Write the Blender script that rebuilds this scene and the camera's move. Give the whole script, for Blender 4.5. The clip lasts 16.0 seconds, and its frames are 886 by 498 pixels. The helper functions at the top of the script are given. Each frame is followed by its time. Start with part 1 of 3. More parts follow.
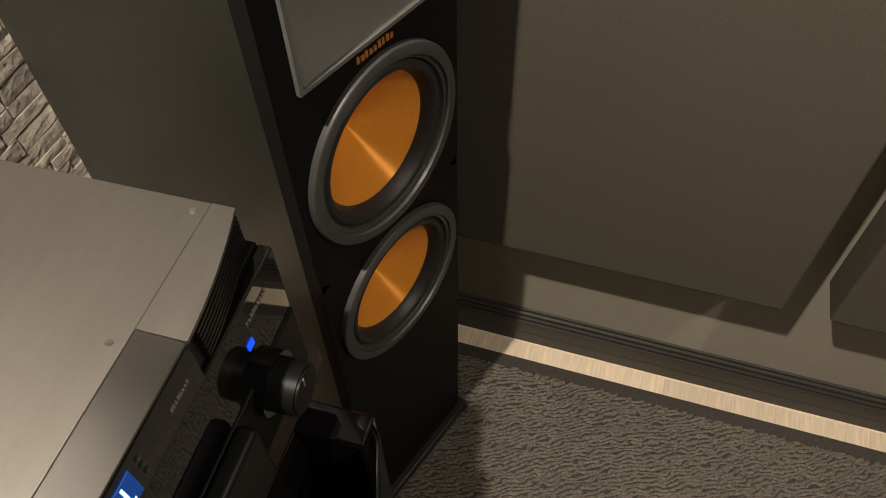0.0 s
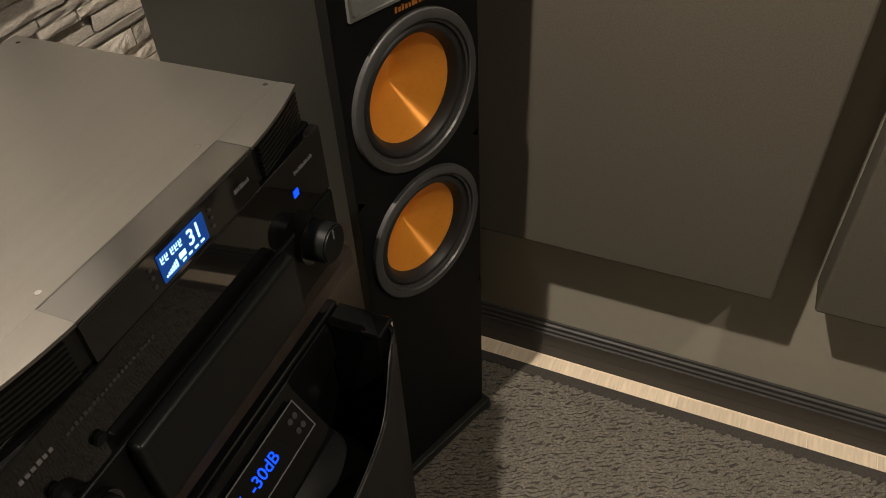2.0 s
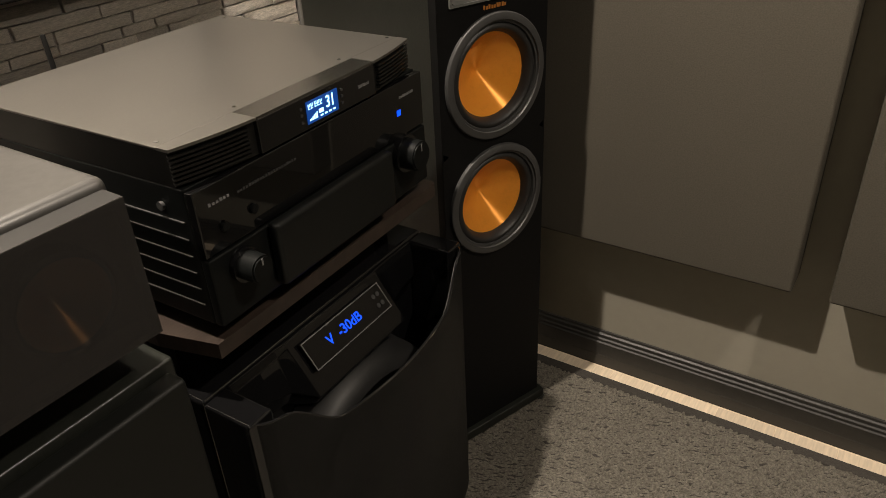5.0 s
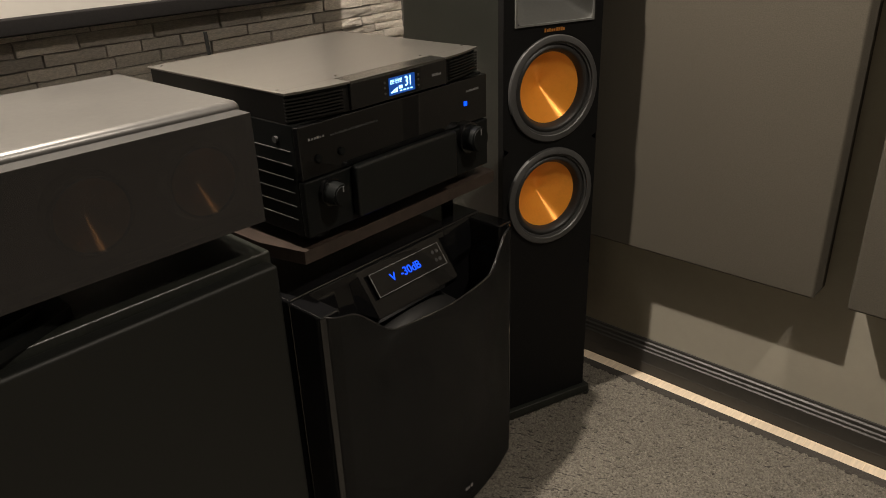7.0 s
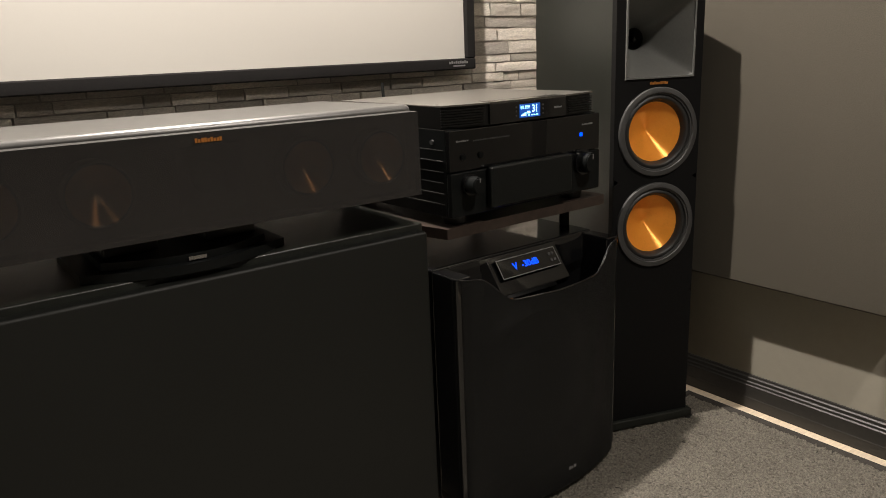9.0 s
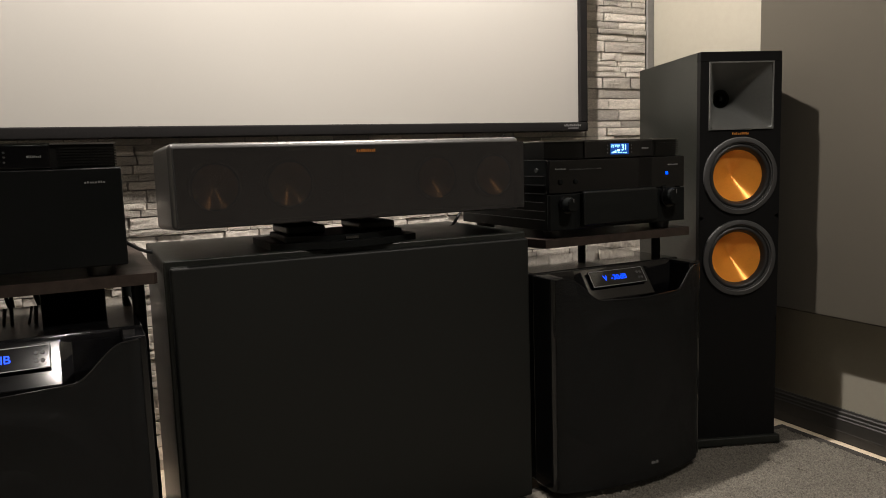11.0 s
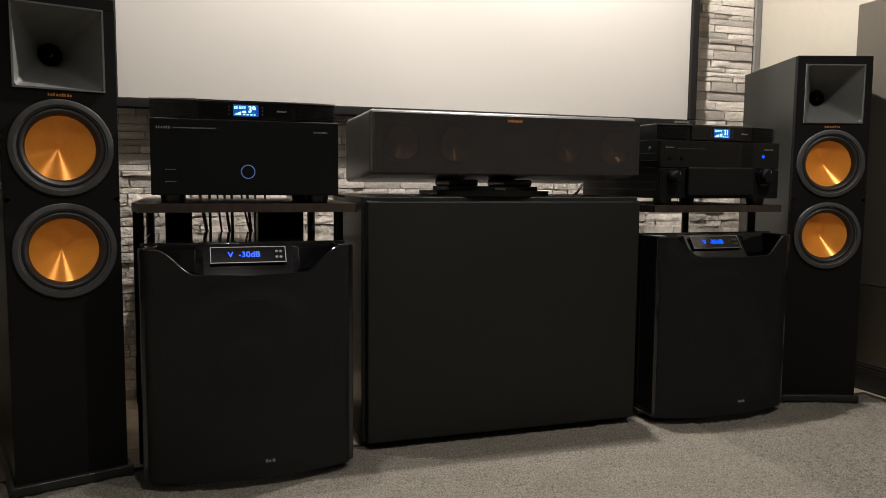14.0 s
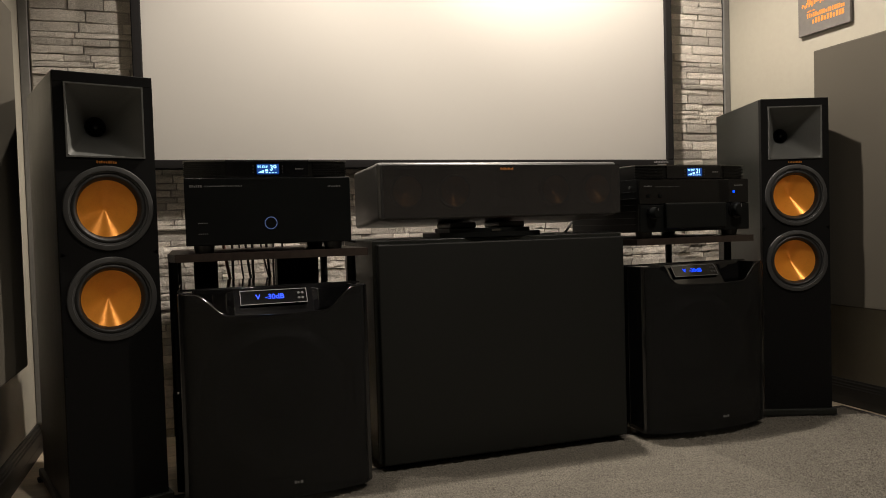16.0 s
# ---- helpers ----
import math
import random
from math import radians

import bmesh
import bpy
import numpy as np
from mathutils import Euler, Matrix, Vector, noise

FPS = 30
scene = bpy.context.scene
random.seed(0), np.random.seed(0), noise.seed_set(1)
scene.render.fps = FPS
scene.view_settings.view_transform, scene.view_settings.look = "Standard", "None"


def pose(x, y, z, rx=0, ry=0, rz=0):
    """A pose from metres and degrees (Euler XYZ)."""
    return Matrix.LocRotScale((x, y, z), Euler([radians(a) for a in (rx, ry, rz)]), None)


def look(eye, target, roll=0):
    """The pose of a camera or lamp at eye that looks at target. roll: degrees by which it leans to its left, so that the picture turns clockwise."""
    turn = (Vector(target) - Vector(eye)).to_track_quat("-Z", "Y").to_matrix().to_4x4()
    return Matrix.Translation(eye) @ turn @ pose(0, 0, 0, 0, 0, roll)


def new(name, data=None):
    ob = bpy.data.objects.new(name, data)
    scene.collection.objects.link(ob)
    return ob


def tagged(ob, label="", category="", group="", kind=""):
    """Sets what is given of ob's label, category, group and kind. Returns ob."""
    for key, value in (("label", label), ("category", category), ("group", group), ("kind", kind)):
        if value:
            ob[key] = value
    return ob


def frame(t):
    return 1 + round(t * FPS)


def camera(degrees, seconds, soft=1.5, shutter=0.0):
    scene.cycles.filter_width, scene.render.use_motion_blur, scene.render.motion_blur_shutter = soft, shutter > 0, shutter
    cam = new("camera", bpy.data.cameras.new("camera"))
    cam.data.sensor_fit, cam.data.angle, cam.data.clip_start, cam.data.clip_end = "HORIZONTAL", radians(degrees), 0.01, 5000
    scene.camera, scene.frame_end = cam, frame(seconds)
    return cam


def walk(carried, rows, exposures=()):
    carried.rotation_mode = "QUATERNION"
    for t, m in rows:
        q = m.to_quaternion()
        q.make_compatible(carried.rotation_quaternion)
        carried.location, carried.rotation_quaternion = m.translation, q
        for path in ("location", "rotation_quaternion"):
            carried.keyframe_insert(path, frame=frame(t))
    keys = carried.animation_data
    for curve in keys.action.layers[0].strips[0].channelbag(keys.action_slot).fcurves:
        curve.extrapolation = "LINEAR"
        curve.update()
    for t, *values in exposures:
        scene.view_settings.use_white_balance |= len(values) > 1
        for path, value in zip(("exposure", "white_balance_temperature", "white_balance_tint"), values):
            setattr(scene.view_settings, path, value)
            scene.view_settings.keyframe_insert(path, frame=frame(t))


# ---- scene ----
import collections

cam = camera(61.5, 16.0, soft=0.95)
PATH = [
    (0, (0.032, 0.055, 1.274), (-0.357, 1.211, -0.311), -1.7),
    (0.5, (0.053, 0.005, 1.274), (-0.376, 1.196, -0.274), -2.1),
    (1, (0.084, -0.054, 1.26), (-0.408, 1.194, -0.223), -3.1),
    (1.5, (0.131, -0.118, 1.248), (-0.424, 1.179, -0.17), -2.6),
    (2, (0.19, -0.192, 1.245), (-0.455, 1.141, -0.1), -3.3),
    (2.5, (0.231, -0.255, 1.225), (-0.486, 1.105, -0.053), -3.8),
    (3, (0.243, -0.307, 1.21), (-0.527, 1.086, -0.002), -4.2),
    (3.5, (0.267, -0.359, 1.191), (-0.547, 1.052, 0.03), -4.1),
    (4, (0.306, -0.412, 1.186), (-0.552, 1.009, 0.072), -3.7),
    (6.5, (0.594, -0.643, 1.123), (-0.58, 0.701, 0.22), -2.1),
    (7, (0.654, -0.695, 1.112), (-0.59, 0.627, 0.272), -2.0),
    (7.5, (0.71, -0.782, 1.099), (-0.601, 0.522, 0.335), -2.1),
    (8, (0.777, -0.859, 1.066), (-0.618, 0.402, 0.384), -2.4),
    (8.5, (0.835, -0.901, 1.027), (-0.649, 0.298, 0.427), -2.6),
    (9, (0.933, -0.94, 0.986), (-0.622, 0.206, 0.466), -2.3),
    (9.5, (1.016, -0.973, 0.951), (-0.601, 0.117, 0.506), -2.0),
    (12, (1.472, -1.194, 0.772), (-0.382, -0.469, 0.579), -0.5),
    (12.5, (1.539, -1.249, 0.734), (-0.338, -0.6, 0.497), -0.1),
    (13, (1.581, -1.279, 0.715), (-0.32, -0.707, 0.472), -0.4),
    (13.5, (1.623, -1.311, 0.71), (-0.279, -0.732, 0.493), -0.2),
    (14, (1.659, -1.354, 0.712), (-0.232, -0.729, 0.53), 0.5),
    (14.5, (1.715, -1.384, 0.725), (-0.174, -0.746, 0.572), 0.2),
    (15, (1.775, -1.396, 0.736), (-0.11, -0.739, 0.601), -0.8),
    (15.5, (1.818, -1.417, 0.737), (-0.067, -0.755, 0.635), -1.5),
    (16, (1.857, -1.432, 0.711), (-0.039, -0.801, 0.646), -1.7),
]
walk(cam, [(t, look(eye, target, roll)) for t, eye, target, roll in PATH],
     [(0, 0.1, 6450, 10), (4, 0.22, 6400, 10), (8, 0.57, 6150, 10), (9.5, 0.75, 5900, 10), (12, 0.25, 5850, 10), (13, 0.52, 5750, 10), (14.5, 0.64, 5750, 10), (15.3, 0.54, 5900, 10), (16, 0.16, 6150, 10)])

# ---- light ----
LAMP = (1.0, 0.86, 0.70)
CEIL = 2.35
world = bpy.data.worlds.new("world")
world.use_nodes = True
world.node_tree.nodes["Background"].inputs[0].default_value = (0.9, 0.85, 0.8, 1)
world.node_tree.nodes["Background"].inputs[1].default_value = 0.0
scene.world = world
DOWNLIGHTS = [(-0.4, -0.19, 155, 145, 0.6), (-0.36, -1.2, 60, 94, 0.6), (1.15, 0.155, 66, 130, 0.7), (0.95, -1.2, 32, 92, 0.5)]
for lx, ly, watts, beam, fade in DOWNLIGHTS:
    lamp = bpy.data.lights.new("downlight_lamp", "SPOT")
    lamp.energy, lamp.color, lamp.shadow_soft_size = watts, LAMP, 0.022
    lamp.spot_size, lamp.spot_blend = radians(beam), fade
    new("downlight_lamp", lamp).matrix_world = pose(lx, ly, CEIL - 0.03)


# ---- materials ----
def node(tree, kind, **values):
    n = tree.nodes.new(kind)
    for key, value in values.items():
        n.inputs[key].default_value = value
    return n


def surface(name, colour, rough, metal=0.0, blotch=(3.0, 0.15), grain=(60.0, 0.1), bump=(200.0, 0.1, 0.001),
            stretch=(1, 1, 1), coat=0.0, random_tone=0.0, rough_var=0.08, spec=0.5, anisotropic=0.0, island=False):
    """A surface with two scales of variation in tone, uneven gloss and fine relief, in metres."""
    m = bpy.data.materials.new(name)
    m.use_nodes = True
    tree = m.node_tree
    link = tree.links.new
    shader = tree.nodes["Principled BSDF"]
    where = tree.nodes.new("ShaderNodeTexCoord")
    mapping = node(tree, "ShaderNodeMapping", Scale=stretch)
    link(where.outputs["Object"], mapping.inputs["Vector"])
    value = None
    for scale, amount in (blotch, grain):
        tex = node(tree, "ShaderNodeTexNoise", Scale=scale, Detail=4.0, Roughness=0.6)
        link(mapping.outputs[0], tex.inputs["Vector"])
        span = tree.nodes.new("ShaderNodeMapRange")
        span.inputs["From Min"].default_value, span.inputs["From Max"].default_value = 0.25, 0.75
        span.inputs["To Min"].default_value, span.inputs["To Max"].default_value = 1 - amount, 1 + amount
        link(tex.outputs["Fac"], span.inputs["Value"])
        if value is None:
            value = span.outputs[0]
            gloss = tree.nodes.new("ShaderNodeMapRange")
            gloss.inputs["To Min"].default_value = max(rough - rough_var, 0.02)
            gloss.inputs["To Max"].default_value = min(rough + rough_var, 1.0)
            link(tex.outputs["Fac"], gloss.inputs["Value"])
            link(gloss.outputs[0], shader.inputs["Roughness"])
        else:
            times = tree.nodes.new("ShaderNodeMath")
            times.operation = "MULTIPLY"
            link(value, times.inputs[0]), link(span.outputs[0], times.inputs[1])
            value = times.outputs[0]
    if random_tone:
        info = tree.nodes.new("ShaderNodeNewGeometry" if island else "ShaderNodeObjectInfo")
        span = tree.nodes.new("ShaderNodeMapRange")
        span.inputs["To Min"].default_value, span.inputs["To Max"].default_value = 1 - random_tone, 1 + random_tone
        link(info.outputs["Random Per Island" if island else "Random"], span.inputs["Value"])
        times = tree.nodes.new("ShaderNodeMath")
        times.operation = "MULTIPLY"
        link(value, times.inputs[0]), link(span.outputs[0], times.inputs[1])
        value = times.outputs[0]
    tint = tree.nodes.new("ShaderNodeVectorMath")
    tint.operation = "SCALE"
    tint.inputs[0].default_value = colour
    link(value, tint.inputs["Scale"])
    link(tint.outputs[0], shader.inputs["Base Color"])
    shader.inputs["Metallic"].default_value = metal
    shader.inputs["Coat Weight"].default_value = coat
    shader.inputs["Coat Roughness"].default_value = 0.06
    shader.inputs["Specular IOR Level"].default_value = spec
    if anisotropic:
        shader.inputs["Anisotropic"].default_value = anisotropic
        tangent = tree.nodes.new("ShaderNodeTangent")
        tangent.direction_type, tangent.axis = "RADIAL", "Y"
        link(tangent.outputs[0], shader.inputs["Tangent"])
    if bump:
        tex = node(tree, "ShaderNodeTexNoise", Scale=bump[0], Detail=3.0)
        link(mapping.outputs[0], tex.inputs["Vector"])
        relief = node(tree, "ShaderNodeBump", Strength=bump[1], Distance=bump[2])
        link(tex.outputs["Fac"], relief.inputs["Height"])
        link(relief.outputs[0], shader.inputs["Normal"])
    return m


def glow(name, colour, strength):
    m = bpy.data.materials.new(name)
    m.use_nodes = True
    shader = m.node_tree.nodes["Principled BSDF"]
    shader.inputs["Base Color"].default_value = (*[c * 0.2 for c in colour], 1)
    shader.inputs["Emission Color"].default_value = (*colour, 1)
    shader.inputs["Emission Strength"].default_value = strength
    return m


def sheer(material, share):
    """Lets a share of the light pass between the threads or holes."""
    tree = material.node_tree
    out, shader = tree.nodes["Material Output"], tree.nodes["Principled BSDF"]
    mix, clear = tree.nodes.new("ShaderNodeMixShader"), tree.nodes.new("ShaderNodeBsdfTransparent")
    mix.inputs[0].default_value = share
    tree.links.new(shader.outputs[0], mix.inputs[1]), tree.links.new(clear.outputs[0], mix.inputs[2])
    tree.links.new(mix.outputs[0], out.inputs["Surface"])
    return material


PAINT = surface("wall_paint", (0.34, 0.318, 0.262), 0.6, blotch=(1.5, 0.05), grain=(40, 0.03), bump=(350, 0.25, 0.001))
# dark tone for the unseen back wall, added to weaken bounced light
BOUNCE_CUT = surface("bounce_cut_wall", (0.05, 0.049, 0.045), 0.7, bump=(350, 0.25, 0.001))
# the unseen ceiling is made this dark so that shadows get less fill
CEILING_BOUNCE_CUT = surface("ceiling_bounce_cut", (0.06, 0.058, 0.055), 0.85, bump=(300, 0.2, 0.001))
FABRIC = surface("panel_fabric", (0.085, 0.077, 0.062), 0.93, blotch=(2, 0.06), grain=(420, 0.16), bump=(700, 0.6, 0.0008), spec=0.15)
SKIRT = surface("skirting_paint", (0.027, 0.026, 0.024), 0.45, blotch=(4, 0.15), grain=(90, 0.1))
LAMINATE = surface("floor_laminate", (0.74, 0.62, 0.47), 0.42, blotch=(5, 0.12), grain=(30, 0.16), bump=(120, 0.1, 0.0008), stretch=(6, 0.7, 1), random_tone=0.13)
# strong fine tone noise stands in for shade between the carpet loops
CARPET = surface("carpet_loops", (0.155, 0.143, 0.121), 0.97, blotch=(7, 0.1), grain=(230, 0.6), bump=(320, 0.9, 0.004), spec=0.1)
BINDING = surface("carpet_binding", (0.055, 0.05, 0.045), 0.9, grain=(300, 0.3), bump=(400, 0.6, 0.002), spec=0.15)
STONE = surface("stone", (0.62, 0.575, 0.515), 0.88, blotch=(14, 0.28), grain=(80, 0.2), bump=(70, 0.7, 0.007), random_tone=0.32, spec=0.25)
STONE_REST = surface("stone_rest", (0.62, 0.575, 0.515), 0.88, blotch=(14, 0.28), grain=(80, 0.2), bump=(70, 0.7, 0.007), random_tone=0.32, island=True, spec=0.25)
MORTAR = surface("dark_joint", (0.4, 0.37, 0.335), 0.95)
TRIM = surface("grey_trim", (0.17, 0.165, 0.155), 0.55)
SCREEN = surface("screen_cloth", (0.53, 0.51, 0.475), 0.9, blotch=(1, 0.01), grain=(300, 0.01), bump=None, rough_var=0.02)
VELVET = surface("black_velvet", (0.012, 0.011, 0.011), 0.85, grain=(300, 0.3), spec=0.2)
EBONY = surface("ebony_vinyl", (0.0165, 0.018, 0.0152), 0.34, spec=0.5, blotch=(5, 0.2), grain=(90, 0.35), bump=(140, 0.25, 0.0006), stretch=(8, 8, 1), rough_var=0.06)
BAFFLE = surface("satin_black_baffle", (0.006, 0.006, 0.0062), 0.6, spec=0.14, grain=(120, 0.2), bump=(500, 0.08, 0.0004))
RUBBER = surface("black_rubber", (0.02, 0.02, 0.02), 0.5, blotch=(30, 0.2), grain=(200, 0.1))
RING = surface("dark_grey_ring", (0.05, 0.05, 0.05), 0.45, blotch=(20, 0.1))
HORN = surface("grey_horn_rubber", (0.125, 0.128, 0.122), 0.5, blotch=(12, 0.1), grain=(200, 0.08))
THROAT = surface("horn_throat", (0.006, 0.006, 0.006), 0.6)
COPPER = surface("spun_copper", (1.0, 0.39, 0.045), 0.36, metal=0.35, blotch=(30, 0.06), grain=(200, 0.05), bump=None, anisotropic=0.93, rough_var=0.02)
COPPER.node_tree.nodes["Principled BSDF"].inputs["Anisotropic Rotation"].default_value = 0.25
COPPER_DEEP = surface("spun_copper_deep", (0.85, 0.4, 0.14), 0.34, metal=1.0, bump=None, anisotropic=0.93)
COPPER_DEEP.node_tree.nodes["Principled BSDF"].inputs["Anisotropic Rotation"].default_value = 0.25
COPPER_TRIM = surface("copper_print", (0.62, 0.24, 0.05), 0.4, metal=0.4, bump=None)
GRILLE = surface("grille_cloth", (0.006, 0.0068, 0.0058), 0.55, blotch=(3, 0.1), grain=(600, 0.3), bump=(1200, 0.3, 0.0004), spec=0.4)
CHARCOAL = sheer(surface("grille_cloth_light", (0.042, 0.039, 0.0365), 0.9, blotch=(3, 0.1), grain=(600, 0.3), bump=(1200, 0.5, 0.0006), spec=0.2), 0.33)
STEEL_MESH = sheer(surface("perforated_steel", (0.009, 0.0094, 0.0096), 0.46, blotch=(6, 0.15), grain=(700, 0.6), bump=(900, 0.6, 0.0008), spec=0.3), 0.2)
GLOSS = surface("gloss_black", (0.006, 0.006, 0.0065), 0.08, blotch=(4, 0.1), grain=(100, 0.05), bump=None, rough_var=0.04, coat=0.6)
FASCIA = surface("mirror_black_acrylic", (0.005, 0.005, 0.0052), 0.03, blotch=(4, 0.1), grain=(100, 0.05), bump=None, rough_var=0.01, coat=0.3)
SATIN = surface("satin_black_metal", (0.006, 0.0068, 0.0068), 0.42, spec=0.16, blotch=(6, 0.1), grain=(300, 0.15), bump=(600, 0.05, 0.0003))
MATTE = surface("matte_black", (0.02, 0.019, 0.018), 0.7)
ALUMINIUM = surface("brushed_dark_aluminium", (0.25, 0.24, 0.222), 0.38, metal=0.88, blotch=(5, 0.05), grain=(200, 0.12), bump=None, stretch=(1, 14, 1), rough_var=0.05)
FLAP = surface("brushed_black_flap", (0.008, 0.009, 0.0088), 0.36, metal=0.05, spec=0.3, grain=(200, 0.1), bump=None, stretch=(1, 1, 14))
FAN_FRONT = surface("anodised_black", (0.028, 0.028, 0.027), 0.34, metal=0.7, grain=(200, 0.1), bump=None)
VISOR = surface("polished_dark_metal", (0.3, 0.3, 0.3), 0.24, metal=1.0, blotch=(8, 0.05), grain=(150, 0.05), bump=None)
SATIN_TOP = surface("satin_black_lacquer", (0.06, 0.058, 0.055), 0.34, blotch=(5, 0.2), grain=(90, 0.2), bump=(140, 0.1, 0.0005), rough_var=0.05, spec=1.0)
CHROME = surface("chrome", (0.75, 0.75, 0.76), 0.14, metal=1.0, bump=None, rough_var=0.03)
SILVER = surface("pale_print", (0.2, 0.2, 0.2), 0.4, bump=None)
WALNUT = surface("dark_walnut", (0.036, 0.026, 0.021), 0.38, blotch=(4, 0.2), grain=(40, 0.35), bump=(120, 0.2, 0.0006), stretch=(1.2, 9, 1))
PLASTIC = surface("black_plastic", (0.012, 0.012, 0.012), 0.35, grain=(300, 0.1))
CABLE = surface("cable_sheath", (0.014, 0.014, 0.014), 0.5)
CABLE_BROWN = surface("cable_sheath_brown", (0.16, 0.06, 0.03), 0.5)
CABLE_PALE = surface("cable_sheath_pale", (0.5, 0.42, 0.3), 0.5)
BLUE = glow("blue_led", (0.004, 0.06, 1.0), 1.7)
ICE = glow("ice_blue_lcd", (0.4, 0.74, 1.0), 2.2)
LCD_BLUE = glow("lcd_back", (0.01, 0.1, 0.5), 0.35)
DIFFUSER = glow("downlight_glass", (1.0, 0.85, 0.68), 6.0)
POSTER = surface("poster_print", (0.14, 0.13, 0.12), 0.5, bump=None)
ORANGE_INK = surface("orange_ink", (0.75, 0.27, 0.04), 0.5, bump=None)


# ---- builders ----
def box(bm, x0, x1, y0, y1, z0, z1, bevel=0.0, seg=2):
    made = bmesh.ops.create_cube(bm, size=1.0)["verts"]
    bmesh.ops.transform(bm, verts=made, matrix=Matrix.LocRotScale(((x0 + x1) / 2, (y0 + y1) / 2, (z0 + z1) / 2), None, (x1 - x0, y1 - y0, z1 - z0)))
    if bevel:
        edges = list({e for v in made for e in v.link_edges})
        bmesh.ops.bevel(bm, geom=edges, offset=bevel, segments=seg, affect="EDGES", profile=0.5)
    return bm


def solid(*a, **k):
    return box(bmesh.new(), *a, **k)


def rod(bm, start, end, radius, seg=16, radius_end=None, bevel=0.0):
    a, b = Vector(start), Vector(end)
    turn = (b - a).to_track_quat("Z", "Y").to_matrix().to_4x4()
    made = bmesh.ops.create_cone(bm, cap_ends=True, segments=seg, radius1=radius, radius2=radius if radius_end is None else radius_end, depth=(b - a).length)["verts"]
    bmesh.ops.transform(bm, verts=made, matrix=Matrix.Translation((a + b) / 2) @ turn)
    if bevel:
        caps = [e for e in {e for v in made for e in v.link_edges} if any(len(f.verts) > 4 for f in e.link_faces)]
        bmesh.ops.bevel(bm, geom=caps, offset=bevel, segments=2, affect="EDGES")
    return bm


def lathe(bm, profile, seg=64, x=0.0, z=0.0):
    """Turns (radius, y) pairs round the axis y through (x, z)."""
    rings = []
    for r, y in profile:
        if r < 1e-6:
            rings.append([bm.verts.new((x, y, z))])
        else:
            rings.append([bm.verts.new((x + r * math.cos(2 * math.pi * k / seg), y, z + r * math.sin(2 * math.pi * k / seg))) for k in range(seg)])
    for a, b in zip(rings, rings[1:]):
        for k in range(seg):
            j = (k + 1) % seg
            vs = [a[k % len(a)], a[j % len(a)], b[j % len(b)], b[k % len(b)]]
            vs = list(dict.fromkeys(vs))
            if len(vs) > 2:
                bm.faces.new(vs)
    return bm


def prism(bm, outline, z0, z1):
    """An upright prism on an (x, y) outline."""
    low = [bm.verts.new((x, y, z0)) for x, y in outline]
    high = [bm.verts.new((x, y, z1)) for x, y in outline]
    n = len(outline)
    bm.faces.new(low[::-1]), bm.faces.new(high)
    for k in range(n):
        bm.faces.new((low[k], low[(k + 1) % n], high[(k + 1) % n], high[k]))
    return bm


def weigh_normals(mesh, limit):
    """Large faces lead the shading, so that rounded edges do not warp them."""
    around = collections.defaultdict(list)
    for p in mesh.polygons:
        for v in p.vertices:
            around[v].append((p.normal.copy(), p.area))
    loops = []
    for p in mesh.polygons:
        for v in p.vertices:
            total = Vector((0, 0, 0))
            for normal, area in around[v]:
                if normal.dot(p.normal) > limit:
                    total += normal * area
            loops.append(total.normalized() if total.length > 1e-12 else p.normal.copy())
    mesh.normals_split_custom_set(loops)


def part(name, bm, material, parent=None, label="", smooth=35):
    mesh = bpy.data.meshes.new(name)
    bmesh.ops.recalc_face_normals(bm, faces=bm.faces)
    if smooth:
        limit = radians(smooth)
        for f in bm.faces:
            f.smooth = True
        for e in bm.edges:
            e.smooth = len(e.link_faces) == 2 and e.calc_face_angle(0) < limit
    bm.to_mesh(mesh)
    bm.free()
    if smooth and len(mesh.polygons) < 4000:
        weigh_normals(mesh, math.cos(radians(max(smooth, 46))))
    mesh.materials.append(material)
    ob = new(name, mesh)
    ob.parent = parent
    if label:
        ob["label"] = label
    return ob


def thing(name, m, label, category, group=""):
    ob = tagged(new(name), label, category, group)
    ob.empty_display_size = 0.05
    ob.matrix_world = m
    return ob


def structure(name, bm, material, label="", smooth=35):
    return tagged(part(name, bm, material, None, label, smooth), kind="structure", category=name.split("_")[0])


def facing(x, y, z, turn=0.0):
    """Stands with the front towards the room (+x), turned by so many degrees."""
    return pose(x, y, z, 0, 0, 90 + turn)


def lettering(name, text, size, material, parent, m, label="", squeeze=1.0):
    curve = bpy.data.curves.new(name, "FONT")
    curve.body, curve.size, curve.align_x, curve.align_y, curve.extrude = text, size, "CENTER", "CENTER", 0.0002
    curve.offset = size * 0.01
    curve.materials.append(material)
    ob = new(name, curve)
    ob.parent = parent
    ob.matrix_local = m @ Matrix.Diagonal((squeeze, 1, 1, 1))
    if label:
        ob["label"] = label
    return ob


def bars(x0, x1, y, z0, z1, count, depth=0.0006):
    """Small upright marks side by side, in place of lettering."""
    bm = bmesh.new()
    step = (x1 - x0) / count
    rng = random.Random(count * 7 + int(abs(x0) * 1000))
    for k in range(count):
        w = step * rng.uniform(0.55, 0.8)
        h = (z1 - z0) * rng.choice((1.0, 1.0, 0.75))
        box(bm, x0 + k * step, x0 + k * step + w, y - depth, y + depth, z0, z0 + h)
    return bm


